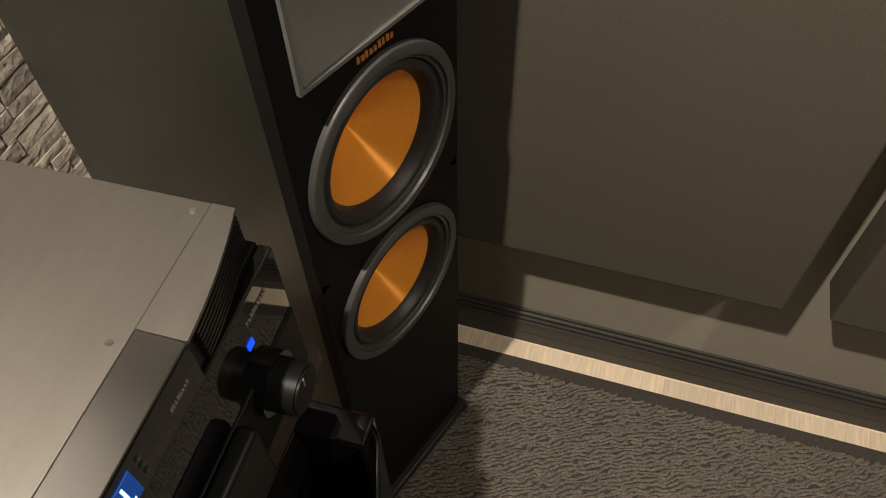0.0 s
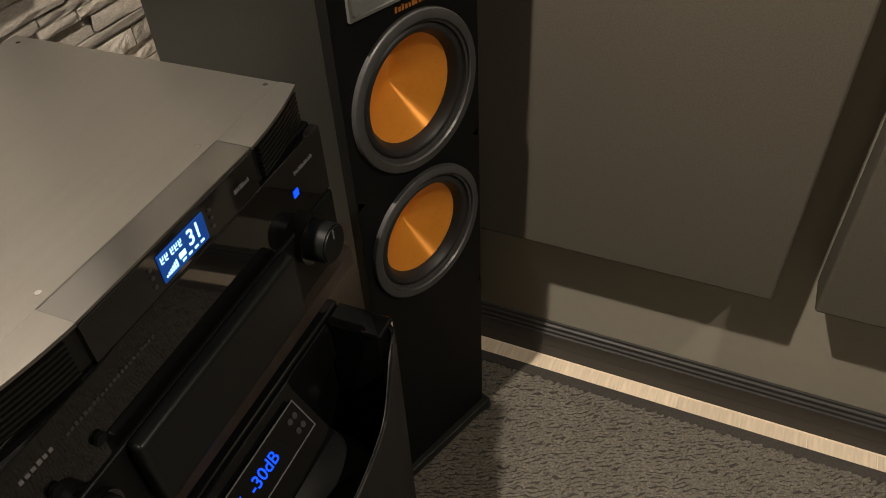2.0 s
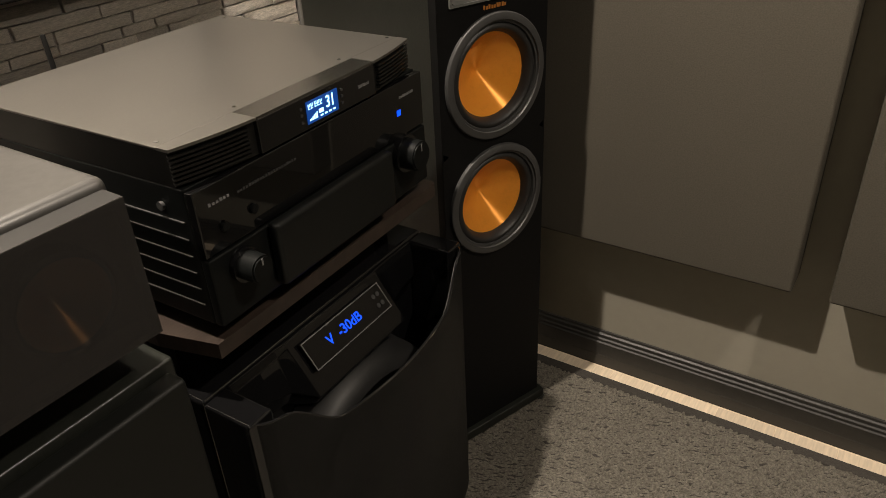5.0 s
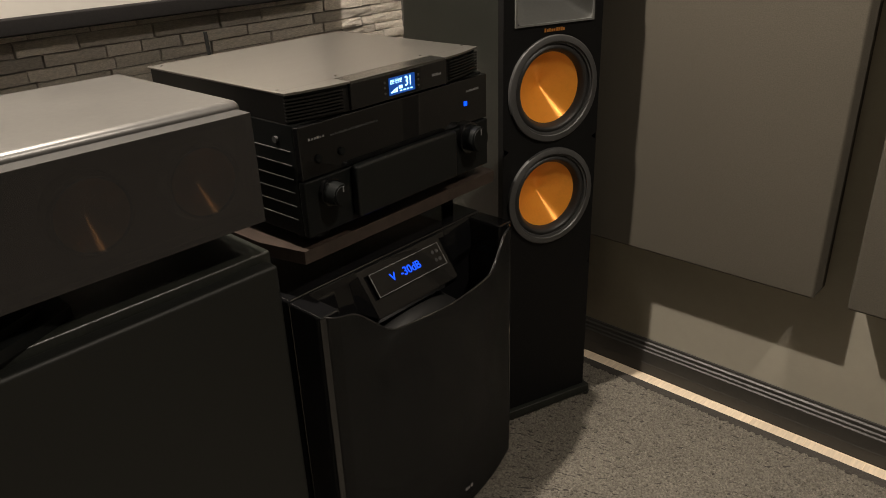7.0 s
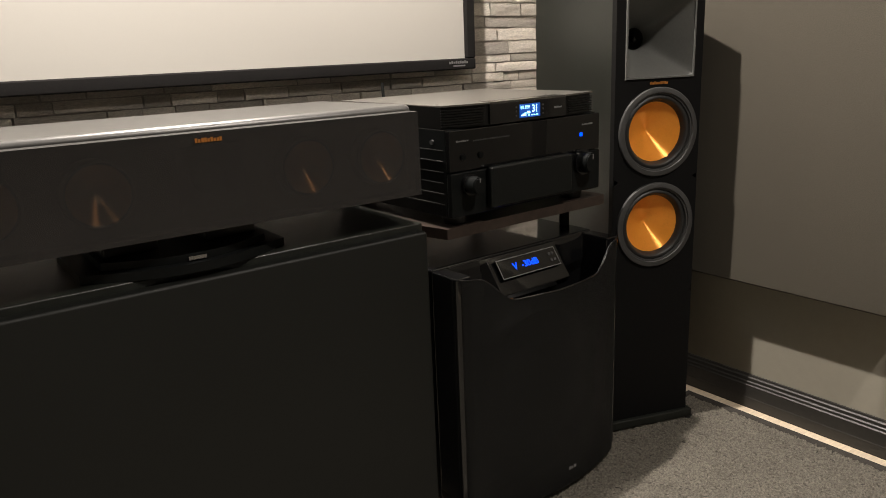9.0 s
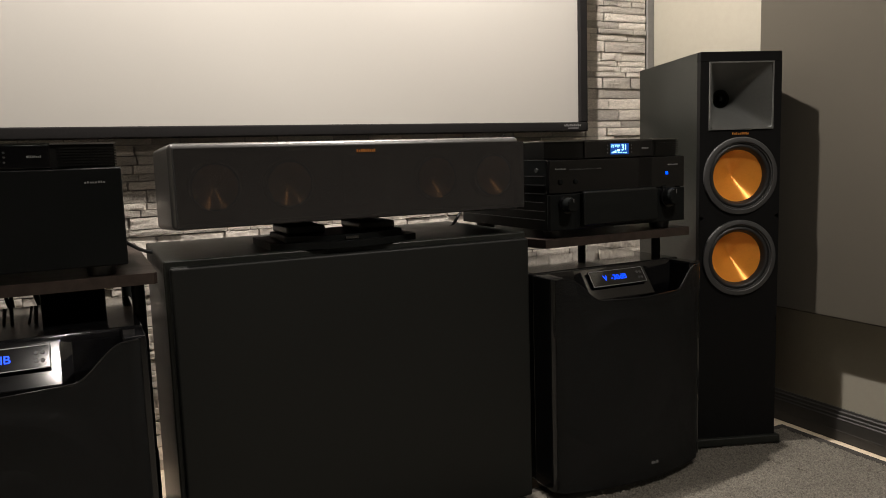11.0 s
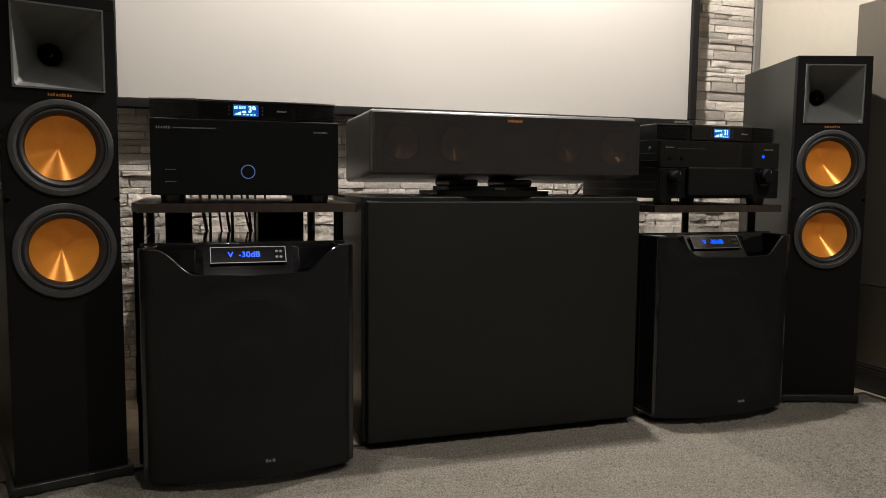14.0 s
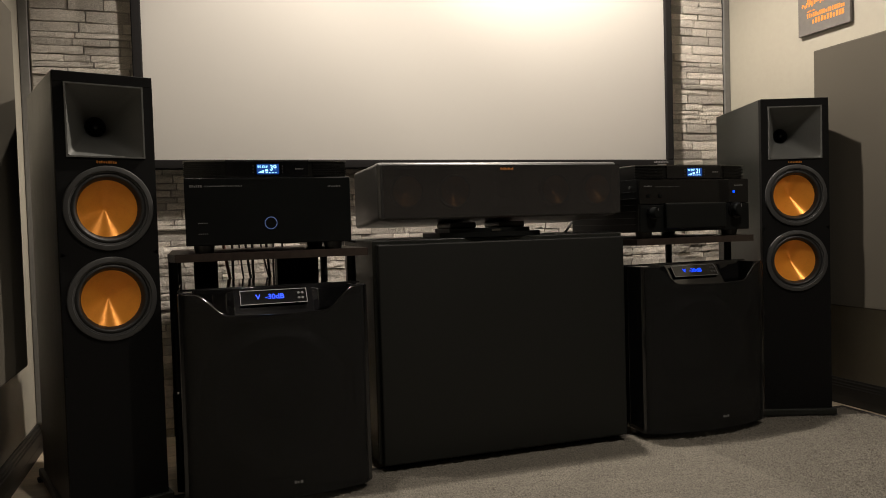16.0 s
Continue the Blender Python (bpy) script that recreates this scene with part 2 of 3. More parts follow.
# ---- the room ----
FRONT, RIGHT, LEFT, BACK = -0.868, 0.822, -1.945, 3.9
structure("wall_front", solid(FRONT - 0.12, FRONT, LEFT - 0.12, RIGHT + 0.12, -0.05, CEIL), MORTAR, "dark backing wall behind stacked stone cladding")
structure("wall_right", solid(FRONT, BACK, RIGHT, RIGHT + 0.12, -0.05, CEIL), PAINT, "greige painted side wall of a home cinema")
structure("wall_left", solid(FRONT, BACK, LEFT - 0.12, LEFT, -0.05, CEIL), PAINT, "greige painted side wall behind the speaker")
structure("wall_back", solid(BACK, BACK + 0.12, LEFT - 0.12, RIGHT + 0.12, -0.05, CEIL), BOUNCE_CUT, "unseen wall closing the room, darkened to cut bounced light")
structure("ceiling", solid(FRONT - 0.12, BACK + 0.12, LEFT - 0.12, RIGHT + 0.12, CEIL, CEIL + 0.1), CEILING_BOUNCE_CUT, "unseen ceiling with recessed downlights, darkened to cut bounced light")
FLOOR, PILE = 0.008, 0.02
structure("floor", solid(FRONT, BACK, LEFT, RIGHT, -0.05, FLOOR - 0.001), LAMINATE, "pale wood laminate floor under the carpet")


def skirting(name, m, length):
    outline = ((0, 0), (0.015, 0), (0.015, 0.03), (0.0144, 0.031), (0.0144, 0.064), (0.0115, 0.067), (0.0115, 0.073), (0.0085, 0.076), (0.0085, 0.084), (0.005, 0.087), (0.004, 0.092), (0, 0.093))
    bm = bmesh.new()
    ends = [[bm.verts.new((s, -d, h)) for d, h in outline] for s in (0, length)]
    n = len(outline)
    for k in range(n):
        bm.faces.new((ends[0][k], ends[0][(k + 1) % n], ends[1][(k + 1) % n], ends[1][k]))
    bm.faces.new(ends[0]), bm.faces.new(ends[1][::-1])
    ob = structure(name, bm, SKIRT, "dark stepped skirting board along the wall", 0)
    ob.matrix_world = m
    return ob


skirting("baseboard_right", pose(FRONT, RIGHT, FLOOR), BACK - FRONT)
skirting("baseboard_left", pose(BACK, LEFT, FLOOR, 0, 0, 180), BACK - FRONT)
for y0, y1, tag in ((RIGHT - 0.034, RIGHT, "right"), (LEFT, LEFT + 0.03, "left")):
    structure("trim_" + tag, solid(FRONT, FRONT + 0.014, y0 + 0.001, y1 - 0.001, 0.1, CEIL, bevel=0.003), TRIM, "grey trim strip edging the stone cladding")


def carpet():
    """Looped pile on one sheet: fine where it is passed closest, coarse elsewhere."""
    xs = np.concatenate([np.arange(-0.205, 0.75, 0.0018), np.arange(0.75, BACK - 0.3, 0.011)])
    ys = np.concatenate([np.arange(LEFT + 0.019, 0.0, 0.011), np.arange(0.0, 0.741, 0.0018)])
    gx, gy = np.meshgrid(xs, ys, indexing="ij")
    rng = np.random.default_rng(5)

    def lattice(px, py):
        table = rng.random((256, 256))
        ix, iy = np.floor(px).astype(int), np.floor(py).astype(int)
        fx, fy = px - ix, py - iy
        fx, fy = fx * fx * (3 - 2 * fx), fy * fy * (3 - 2 * fy)
        pick = lambda a, b: table[a % 256, b % 256]
        return (pick(ix, iy) * (1 - fx) + pick(ix + 1, iy) * fx) * (1 - fy) + (pick(ix, iy + 1) * (1 - fx) + pick(ix + 1, iy + 1) * fx) * fy

    sway = 1.2 * lattice(gx / 0.017, gy / 0.012) + 0.5 * lattice(gx / 0.007, gy / 0.007) + 3.0 * lattice(gx / 0.12, gy / 0.12)
    ridge = 0.5 + 0.5 * np.sin(2 * np.pi * ((gy * 0.9 - gx * 0.42) / 0.0072 + sway))
    tuft = lattice(gx / 0.006, gy / 0.005)
    h = 0.0088 * ridge ** 1.1 * (0.45 + 0.55 * tuft) + 0.0016 * tuft + 0.001 * lattice(gx / 0.2, gy / 0.2)
    h = np.where((gx > 0.74) | (gy < 0.0), 0.0045 + 0.6 * h, h)
    nx, ny = gx.shape
    co = np.stack([gx, gy, h + PILE - 0.0091], -1).reshape(-1, 3)
    idx = np.arange(nx * ny).reshape(nx, ny)
    quads = np.stack([idx[:-1, :-1], idx[1:, :-1], idx[1:, 1:], idx[:-1, 1:]], -1).reshape(-1, 4)
    mesh = bpy.data.meshes.new("carpet")
    mesh.from_pydata(co.tolist(), [], quads.tolist())
    mesh.polygons.foreach_set("use_smooth", [True] * len(quads))
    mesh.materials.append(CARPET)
    ob = tagged(new("carpet", mesh), "grey looped-pile carpet with a fine wavy rib", "carpet", kind="structure")
    # dark sheet that shows through the pile's grooves in place of their shade
    part("backing", solid(-0.2, BACK - 0.32, LEFT + 0.025, 0.738, FLOOR + 0.0005, PILE - 0.0065), BINDING, ob)
    bm = solid(-0.207, BACK - 0.3, 0.739, 0.764, FLOOR + 0.0003, PILE - 0.002, bevel=0.003)
    part("edge_binding", bm, BINDING, ob, "dark woven binding tape along the carpet edge")
    bm = solid(-0.225, -0.2072, LEFT + 0.02, 0.764, FLOOR + 0.0003, PILE - 0.002, bevel=0.003)
    part("edge_binding", bm, BINDING, ob)


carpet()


# ---- acoustic panels and poster ----
def acoustic_panel(m, width, height, label):
    ob = thing("acoustic_panel", m, label, "acoustic panel", "acoustic panels on the side walls")
    part("fabric_cover", solid(-width / 2, width / 2, -0.086, -0.012, 0, height, bevel=0.006, seg=3), FABRIC, ob)
    part("back_frame", solid(-width / 2 + 0.03, width / 2 - 0.03, -0.012, -0.0005, 0.03, height - 0.03), VELVET, ob)
    return ob


acoustic_panel(pose(-0.003, RIGHT, 0.38), 0.616, 0.925, "dark greige fabric acoustic panel on the side wall")
acoustic_panel(pose(0.677, RIGHT, 0.38), 0.622, 0.925, "dark greige fabric acoustic panel beside a narrow gap")
acoustic_panel(pose(1.37, RIGHT, 0.38), 0.62, 0.925, "dark greige fabric acoustic panel on the side wall")
acoustic_panel(pose(-0.025, LEFT, 0.372, 0, 0, 180), 0.62, 0.925, "dark greige fabric acoustic panel behind the speaker")


def poster():
    ob = thing("poster", pose(-0.331, RIGHT, 1.39), "grey cinema poster with orange lettering on the wall", "poster")
    part("board", solid(-0.12, 0.12, -0.016, -0.0005, 0, 0.38, bevel=0.002), POSTER, ob)
    part("print", bars(-0.075, 0.1, -0.0166, 0.062, 0.078, 18), ORANGE_INK, ob, "orange line of small print bars")
    part("print", bars(-0.05, 0.1, -0.0166, 0.036, 0.056, 11), ORANGE_INK, ob, "orange line of large print bars")
    part("print", bars(-0.075, -0.035, -0.0166, 0.083, 0.089, 7), ORANGE_INK, ob)
    bm = bmesh.new()
    rng = random.Random(3)
    for k in range(30):
        x = -0.1 + k * 0.0066
        z = 0.1 + rng.uniform(0.0, 0.016)
        box(bm, x, x + rng.uniform(0.003, 0.0062), -0.0168, -0.0162, z, z + rng.uniform(0.006, 0.03))
    part("picture", bm, ORANGE_INK, ob, "orange silhouettes under a glowing band")


poster()


# ---- screen ----
def projection_screen():
    y0, y1, z0, z1 = -1.574, 0.458, 0.956, 2.099
    ob = thing("projection_screen", pose(FRONT, 0, 0), "white projection screen in a black velvet frame", "projection screen")
    part("cloth", solid(0.04, 0.048, y0, y1, z0, z1), SCREEN, ob, "white matte screen cloth")
    b = 0.031
    part("frame_bar", solid(0.0225, 0.062, y0 - b, y1 + b, z0 - b, z0, bevel=0.004), VELVET, ob)
    part("frame_bar", solid(0.0225, 0.062, y0 - b, y1 + b, z1, z1 + b, bevel=0.004), VELVET, ob)
    part("frame_bar", solid(0.0225, 0.062, y0 - b, y0, z0, z1, bevel=0.004), VELVET, ob)
    part("frame_bar", solid(0.0225, 0.062, y1, y1 + b, z0, z1, bevel=0.004), VELVET, ob)
    part("bracket", solid(0.0, 0.0225, y0 + 0.2, y0 + 0.26, z0 + 0.3, z1 - 0.2), VELVET, ob)
    part("bracket", solid(0.0, 0.0225, y1 - 0.26, y1 - 0.2, z0 + 0.3, z1 - 0.2), VELVET, ob)
    bm = bmesh.new()
    for k in range(9):
        box(bm, 0.062, 0.0628, 0.39 + k * 0.0078, 0.3955 + k * 0.0078, 0.942, 0.948 + 0.002 * (k % 2))
    box(bm, 0.062, 0.0628, 0.405, 0.448, 0.934, 0.938)
    part("maker_mark", bm, SILVER, ob, "silver print bars on the frame")


projection_screen()


# ---- tower speakers ----
def woofer(parent, z, r=0.1045):
    basket = part("woofer", lathe(bmesh.new(), [(r, 0.004), (r, -0.005), (r - 0.002, -0.007), (r - 0.012, -0.007), (r - 0.013, -0.0035), (r - 0.0165, -0.003), (r - 0.018, 0.002)], 72, 0, z), RING, parent, "dark grey trim ring")
    s = r - 0.0175
    profile = [(s, 0.001)] + [(s - 0.0165 * k / 10, 0.002 - 0.0085 * math.sin(math.pi * k / 10) + 0.009 * k / 10) for k in range(1, 11)]
    profile += [(s - 0.0172, 0.016)]
    part("surround", lathe(bmesh.new(), profile, 72, 0, z), RUBBER, basket, "black rubber roll surround")
    c = s - 0.0165
    cone = lathe(bmesh.new(), [(c, 0.013), (c * 0.75, 0.024), (c * 0.5, 0.034), (c * 0.25, 0.043), (c * 0.08, 0.0485), (0, 0.0495)], 96, 0, z)
    part("cone", cone, COPPER, basket, "spun copper cone", smooth=60)


def loft_horn(w, h, depth, zc, y0=-0.003):
    bm, seg, rings = bmesh.new(), 64, []
    for k in range(12):
        f = k / 11
        g = (1 - f) ** 1.3
        hw, hh = 0.026 + (w / 2 - 0.026) * g, 0.026 + (h / 2 - 0.026) * g
        power = 2 + 26 * (1 - f) ** 2
        ring = []
        for j in range(seg):
            a = 2 * math.pi * (j + 0.5) / seg
            ca, sa = math.cos(a), math.sin(a)
            rad = (abs(ca) ** power + abs(sa) ** power) ** (-1 / power)
            ring.append(bm.verts.new((hw * ca * rad, y0 + depth * f, zc + hh * sa * rad)))
        rings.append(ring)
    for a, b in zip(rings, rings[1:]):
        for j in range(seg):
            bm.faces.new((a[j], a[(j + 1) % seg], b[(j + 1) % seg], b[j]))
    return bm


def tower_speaker(m, label):
    ob = thing("tower_speaker", m, label, "speaker", "pair of tower speakers")
    w, d, h = 0.229, 0.43, 1.106
    bm = solid(-w / 2, w / 2, 0.019, d, 0.0422, h)
    rim = [f for f in bm.faces if f.normal.y < -0.9]
    inset = bmesh.ops.inset_region(bm, faces=rim, thickness=0.019)
    deep = bmesh.ops.extrude_discrete_faces(bm, faces=rim)["faces"]
    bmesh.ops.translate(bm, verts=deep[0].verts, vec=(0, d - 0.045, 0))
    part("cabinet", bm, EBONY, ob, "ebony wood-grain vinyl cabinet", smooth=0)
    # front board in strips round the drivers' openings
    bm = bmesh.new()
    zw = (0.776, 0.552)
    hz0, hz1, hw = 0.9, 1.08, 0.0905
    box(bm, -w / 2, w / 2, 0.0, 0.0188, hz1, h, bevel=0.0015)
    box(bm, -w / 2, -hw, 0.0, 0.0188, hz0, hz1 - 0.0002)
    box(bm, hw, w / 2, 0.0, 0.0188, hz0, hz1 - 0.0002)
    box(bm, -w / 2, w / 2, 0.0, 0.0188, 0.0422, 0.37)
    # plate with two round openings
    rows = ((hz0, (zw[0] + zw[1]) / 2, zw[0]), ((zw[0] + zw[1]) / 2, 0.37, zw[1]))
    for top, bottom, zc in rows:
        seg, r = 64, 0.091
        inner, outer = [], []
        for k in range(seg):
            a = 2 * math.pi * (k + 0.5) / seg
            ca, sa = math.cos(a), math.sin(a)
            up = top - zc if sa > 0 else zc - bottom
            reach = min(w / 2 / max(abs(ca), 1e-6), up / max(abs(sa), 1e-6))
            inner.append(bm.verts.new((r * ca, 0, zc + r * sa)))
            outer.append(bm.verts.new((reach * ca, 0, zc + reach * sa)))
        for k in range(seg):
            j = (k + 1) % seg
            bm.faces.new((inner[k], inner[j], outer[j], outer[k]))
    part("front_baffle", bm, BAFFLE, ob, "satin black front board", smooth=0)
    part("side_edge", solid(-w / 2, -w / 2 + 0.002, 0.0005, 0.0188, 0.37, hz0), BAFFLE, ob)
    part("side_edge", solid(w / 2 - 0.002, w / 2, 0.0005, 0.0188, 0.37, hz0), BAFFLE, ob)
    horn = part("horn", loft_horn(0.177, 0.176, 0.12, (hz0 + hz1) / 2), HORN, ob, "grey rubber square horn")
    bm = bmesh.new()
    zc = (hz0 + hz1) / 2
    for x0, x1, z0, z1 in ((-hw, hw, hz1 - 0.004, hz1 - 0.0003), (-hw, hw, hz0 + 0.0003, hz0 + 0.004), (-hw, -hw + 0.004, hz0 + 0.004, hz1 - 0.004), (hw - 0.004, hw, hz0 + 0.004, hz1 - 0.004)):
        box(bm, x0, x1, -0.0045, 0.002, z0, z1)
    part("horn_rim", bm, HORN, horn)
    part("throat", lathe(bmesh.new(), [(0.027, 0.1165), (0.022, 0.13), (0.012, 0.14), (0, 0.142)], 32, 0, zc), THROAT, horn, "black horn throat")
    part("phase_plug", lathe(bmesh.new(), [(0.0, 0.11), (0.006, 0.112), (0.009, 0.13)], 24, 0, zc), GLOSS, horn)
    part("badge", bars(-0.024, 0.024, -0.0008, 0.8865, 0.893, 9), COPPER_TRIM, ob, "copper-coloured badge bars")
    for z in zw:
        woofer(ob, z)
    part("plinth", solid(-0.126, 0.126, -0.012, d + 0.02, 0.02, 0.042, bevel=0.003), EBONY, ob, "black plinth")
    for x in (-0.12, 0.12):
        for y in (0.0, d):
            part("foot", rod(bmesh.new(), (x, y, FLOOR), (x, y, 0.0198), 0.012, 16, 0.014), RUBBER, ob)
    return ob


tower_speaker(facing(-0.179, 0.521, 0.0, -19.5), "black tower speaker with copper woofers beside the grey wall")
tower_speaker(facing(-0.15, -1.63, 0.0, 17.5), "black tower speaker with copper woofers beside the rack")


# ---- subwoofers ----
def curve_front(w, edge, bulge, n=24):
    """Front line of the bowed grille, from left to right."""
    pts = []
    for k in range(n + 1):
        u = -1 + 2 * k / n
        round_off = 0.022 * max(0.0, (abs(u) - 0.9) / 0.1) ** 2
        pts.append((u * w / 2, edge - bulge * (1 - u * u) + round_off, u))
    return pts


def subwoofer(m, label):
    ob = thing("subwoofer", m, label, "subwoofer", "pair of bowed-front subwoofers")
    w, d, h, deck = 0.472, 0.48, 0.553, 0.128
    part("cabinet", solid(-w / 2, w / 2, deck, d, 0.028, h, bevel=0.006, seg=3), GLOSS, ob, "piano gloss black cabinet")
    for side in (-1, 1):
        xa, xb = sorted((side * 0.198, side * w / 2))
        part("cheek", solid(xa, xb, 0.05, deck - 0.0005, 0.028, h - 0.003, bevel=0.004), GLOSS, ob, "gloss black cheek")
    part("base_lip", solid(-0.197, 0.197, 0.05, deck - 0.0005, 0.028, 0.06), GLOSS, ob)
    for x in (-0.19, 0.19):
        for y in (0.15, d - 0.06):
            part("foot", rod(bmesh.new(), (x, y, 0.0), (x, y, 0.0278), 0.022, 20, 0.026), RUBBER, ob)
    # bowed grille with a dipped upper edge
    pts = curve_front(w - 0.002, 0.045, 0.045, 64)
    bm = bmesh.new()

    def lip(u):
        a = abs(u)
        f = min(1.0, max(0.0, (0.84 - a) / 0.34))
        return h - 0.007 - 0.052 * f * f * (3 - 2 * f) - 0.006 * (1 - a)

    levels = 10
    front, back = [], []
    for x, y, u in pts:
        top = lip(u)
        front.append([bm.verts.new((x, y, 0.026 + (top - 0.026) * k / levels)) for k in range(levels + 1)])
        back.append([bm.verts.new((x * 0.992, y + 0.004, 0.026 + (top - 0.026) * k / levels)) for k in range(levels + 1)])
    for i in range(len(pts) - 1):
        for k in range(levels):
            bm.faces.new((front[i][k], front[i + 1][k], front[i + 1][k + 1], front[i][k + 1]))
            bm.faces.new((back[i][k + 1], back[i + 1][k + 1], back[i + 1][k], back[i][k]))
        bm.faces.new((front[i][levels], front[i + 1][levels], back[i + 1][levels], back[i][levels]))
        bm.faces.new((front[i][0], back[i][0], back[i + 1][0], front[i + 1][0]))
    for i in (0, len(pts) - 1):
        for k in range(levels):
            bm.faces.new((front[i][k], front[i][k + 1], back[i][k + 1], back[i][k]))
    grille = part("grille", bm, STEEL_MESH, ob, "black perforated steel bowed grille", smooth=50)
    bm = bmesh.new()
    for i in range(len(pts) - 1):
        a, b = Vector((pts[i][0], pts[i][1], lip(pts[i][2]))), Vector((pts[i + 1][0], pts[i + 1][1], lip(pts[i + 1][2])))
        rod(bm, a + Vector((0, 0.001, 0.0005)), b + Vector((0, 0.001, 0.0005)), 0.0016, 6)
    part("grille_edge", bm, GLOSS, grille, "folded glossy grille edge")
    part("badge", bars(0.025, 0.048, -0.0004, 0.062, 0.069, 3), SILVER, grille, "small silver badge")
    # gloss hood: a raised pod with the display on its slope, hollowed at both sides
    bm = bmesh.new()
    stations = ((-0.197, 0.118, 0.491), (-0.15, 0.112, 0.491), (-0.118, 0.104, 0.487), (-0.1, 0.07, 0.479), (0.1, 0.07, 0.479), (0.118, 0.104, 0.487), (0.15, 0.112, 0.491), (0.197, 0.118, 0.491))
    rows = []
    for x, y, z in stations:
        near = abs(x) < 0.11
        top_y = 0.122 if near else 0.1235
        rows.append([bm.verts.new(v) for v in ((x, deck - 0.0006, 0.453), (x, y + 0.012, 0.463), (x, y, z), (x, top_y - 0.004, h - 0.009 if near else h - 0.014), (x, top_y, h - 0.003), (x, deck - 0.0006, h - 0.003))])
    for a, b in zip(rows, rows[1:]):
        for k in range(5):
            bm.faces.new((a[k], a[k + 1], b[k + 1], b[k]))
    bm.faces.new(rows[0]), bm.faces.new(rows[-1][::-1])
    bm.faces.new([r[0] for r in rows] + [r[5] for r in rows][::-1])
    bmesh.ops.recalc_face_normals(bm, faces=bm.faces)
    bmesh.ops.bevel(bm, geom=[e for e in bm.edges if len(e.link_faces) == 2 and e.calc_face_angle(0) > 0.12], offset=0.0045, segments=3, affect="EDGES", clamp_overlap=True)
    part("control_hood", bm, GLOSS, ob, "gloss black sculpted hood", smooth=60)
    run, lift = 0.118 - 0.07, h - 0.009 - 0.479
    slope = math.degrees(math.atan2(lift, run))
    at = pose(0, 0.0985, 0.5235, slope) @ pose(0, 0, 0.0012)
    panel = part("control_panel", solid(-0.086, 0.086, -0.0225, 0.0225, 0.0, 0.003, bevel=0.0012), GLOSS, ob, "black control panel")
    panel.matrix_local = at
    bm = bmesh.new()
    for x0, x1, y0, y1 in ((-0.085, 0.085, 0.02, 0.0215), (-0.085, 0.085, -0.0215, -0.02), (-0.085, -0.0835, -0.02, 0.02), (0.0835, 0.085, -0.02, 0.02)):
        box(bm, x0, x1, y0, y1, 0.003, 0.0036)
    part("bezel", bm, SILVER, panel, "thin silver outline")
    lettering("readout", "V  -30dB", 0.0205, BLUE, panel, pose(-0.01, 0, 0.0036), "glowing blue digits")
    for x, y in ((0.064, 0.0075), (0.064, -0.0075), (0.0735, 0.0075), (0.0735, -0.0075)):
        part("button", rod(bmesh.new(), (x, y, 0.003), (x, y, 0.0045), 0.0038, 14, bevel=0.0006), RING, panel)
    part("driver", lathe(bmesh.new(), [(0.192, 0.127), (0.19, 0.1), (0.184, 0.08), (0.172, 0.066), (0.158, 0.062), (0.146, 0.07), (0.138, 0.086), (0.1, 0.1), (0.066, 0.108)], 72, 0, 0.268), RUBBER, ob, "large black rubber surround and cone")
    part("dust_cap", lathe(bmesh.new(), [(0.066, 0.107), (0.055, 0.098), (0.035, 0.091), (0, 0.088)], 48, 0, 0.268), HORN, ob, "grey domed dust cap behind the grille")
    return ob


subwoofer(facing(-0.091, 0.113, 0.012, 1.0), "gloss black bowed-front subwoofer under the receiver shelf")
subwoofer(facing(-0.017, -1.243, 0.012, 0.0), "gloss black bowed-front subwoofer under the amplifier shelf")


# ---- the large box subwoofer ----
def box_subwoofer(m):
    ob = thing("box_subwoofer", m, "large black box subwoofer with a cloth grille", "subwoofer")
    w, d, h = 0.802, 0.43, 0.672
    part("cabinet", solid(-w / 2, w / 2, 0.0285, d, 0.036, h, bevel=0.004), EBONY, ob, "black cabinet")
    part("grille", solid(-w / 2 + 0.009, w / 2 - 0.009, 0.0, 0.028, 0.037, h - 0.011, bevel=0.006, seg=3), GRILLE, ob, "black cloth grille on a frame")
    for x in (-0.32, 0.32):
        for y in (0.09, d - 0.07):
            part("foot", rod(bmesh.new(), (x, y, FLOOR), (x, y, 0.0358), 0.025, 20), RUBBER, ob)


box_subwoofer(facing(-0.16, -0.56, 0.0, 0.0))


# ---- centre speaker on its stand ----
def speaker_stand(m):
    ob = thing("speaker_stand", m, "black plastic bowed speaker stand on the box subwoofer", "speaker stand")
    n = 20
    front = [(-0.162 + 0.324 * k / n, 0.03 - 0.055 * math.sin(math.pi * k / n)) for k in range(n + 1)]
    bm = prism(bmesh.new(), front + [(0.162, 0.2), (-0.162, 0.2)], 0.0, 0.014)
    part("base_plate", bm, SATIN, ob)
    bm = prism(bmesh.new(), [(x * 0.8, y * 0.8 + 0.01) for x, y in front] + [(0.128, 0.18), (-0.128, 0.18)], 0.0142, 0.026)
    part("riser", bm, SATIN, ob)
    part("badge", solid(-0.014, 0.014, -0.0125, -0.0105, 0.0165, 0.0225), CHROME, ob, "small bright badge")
    for x in (-0.08, 0.08):
        part("support", solid(x - 0.042, x + 0.042, 0.05, 0.18, 0.0262, 0.0445, bevel=0.005), PLASTIC, ob)


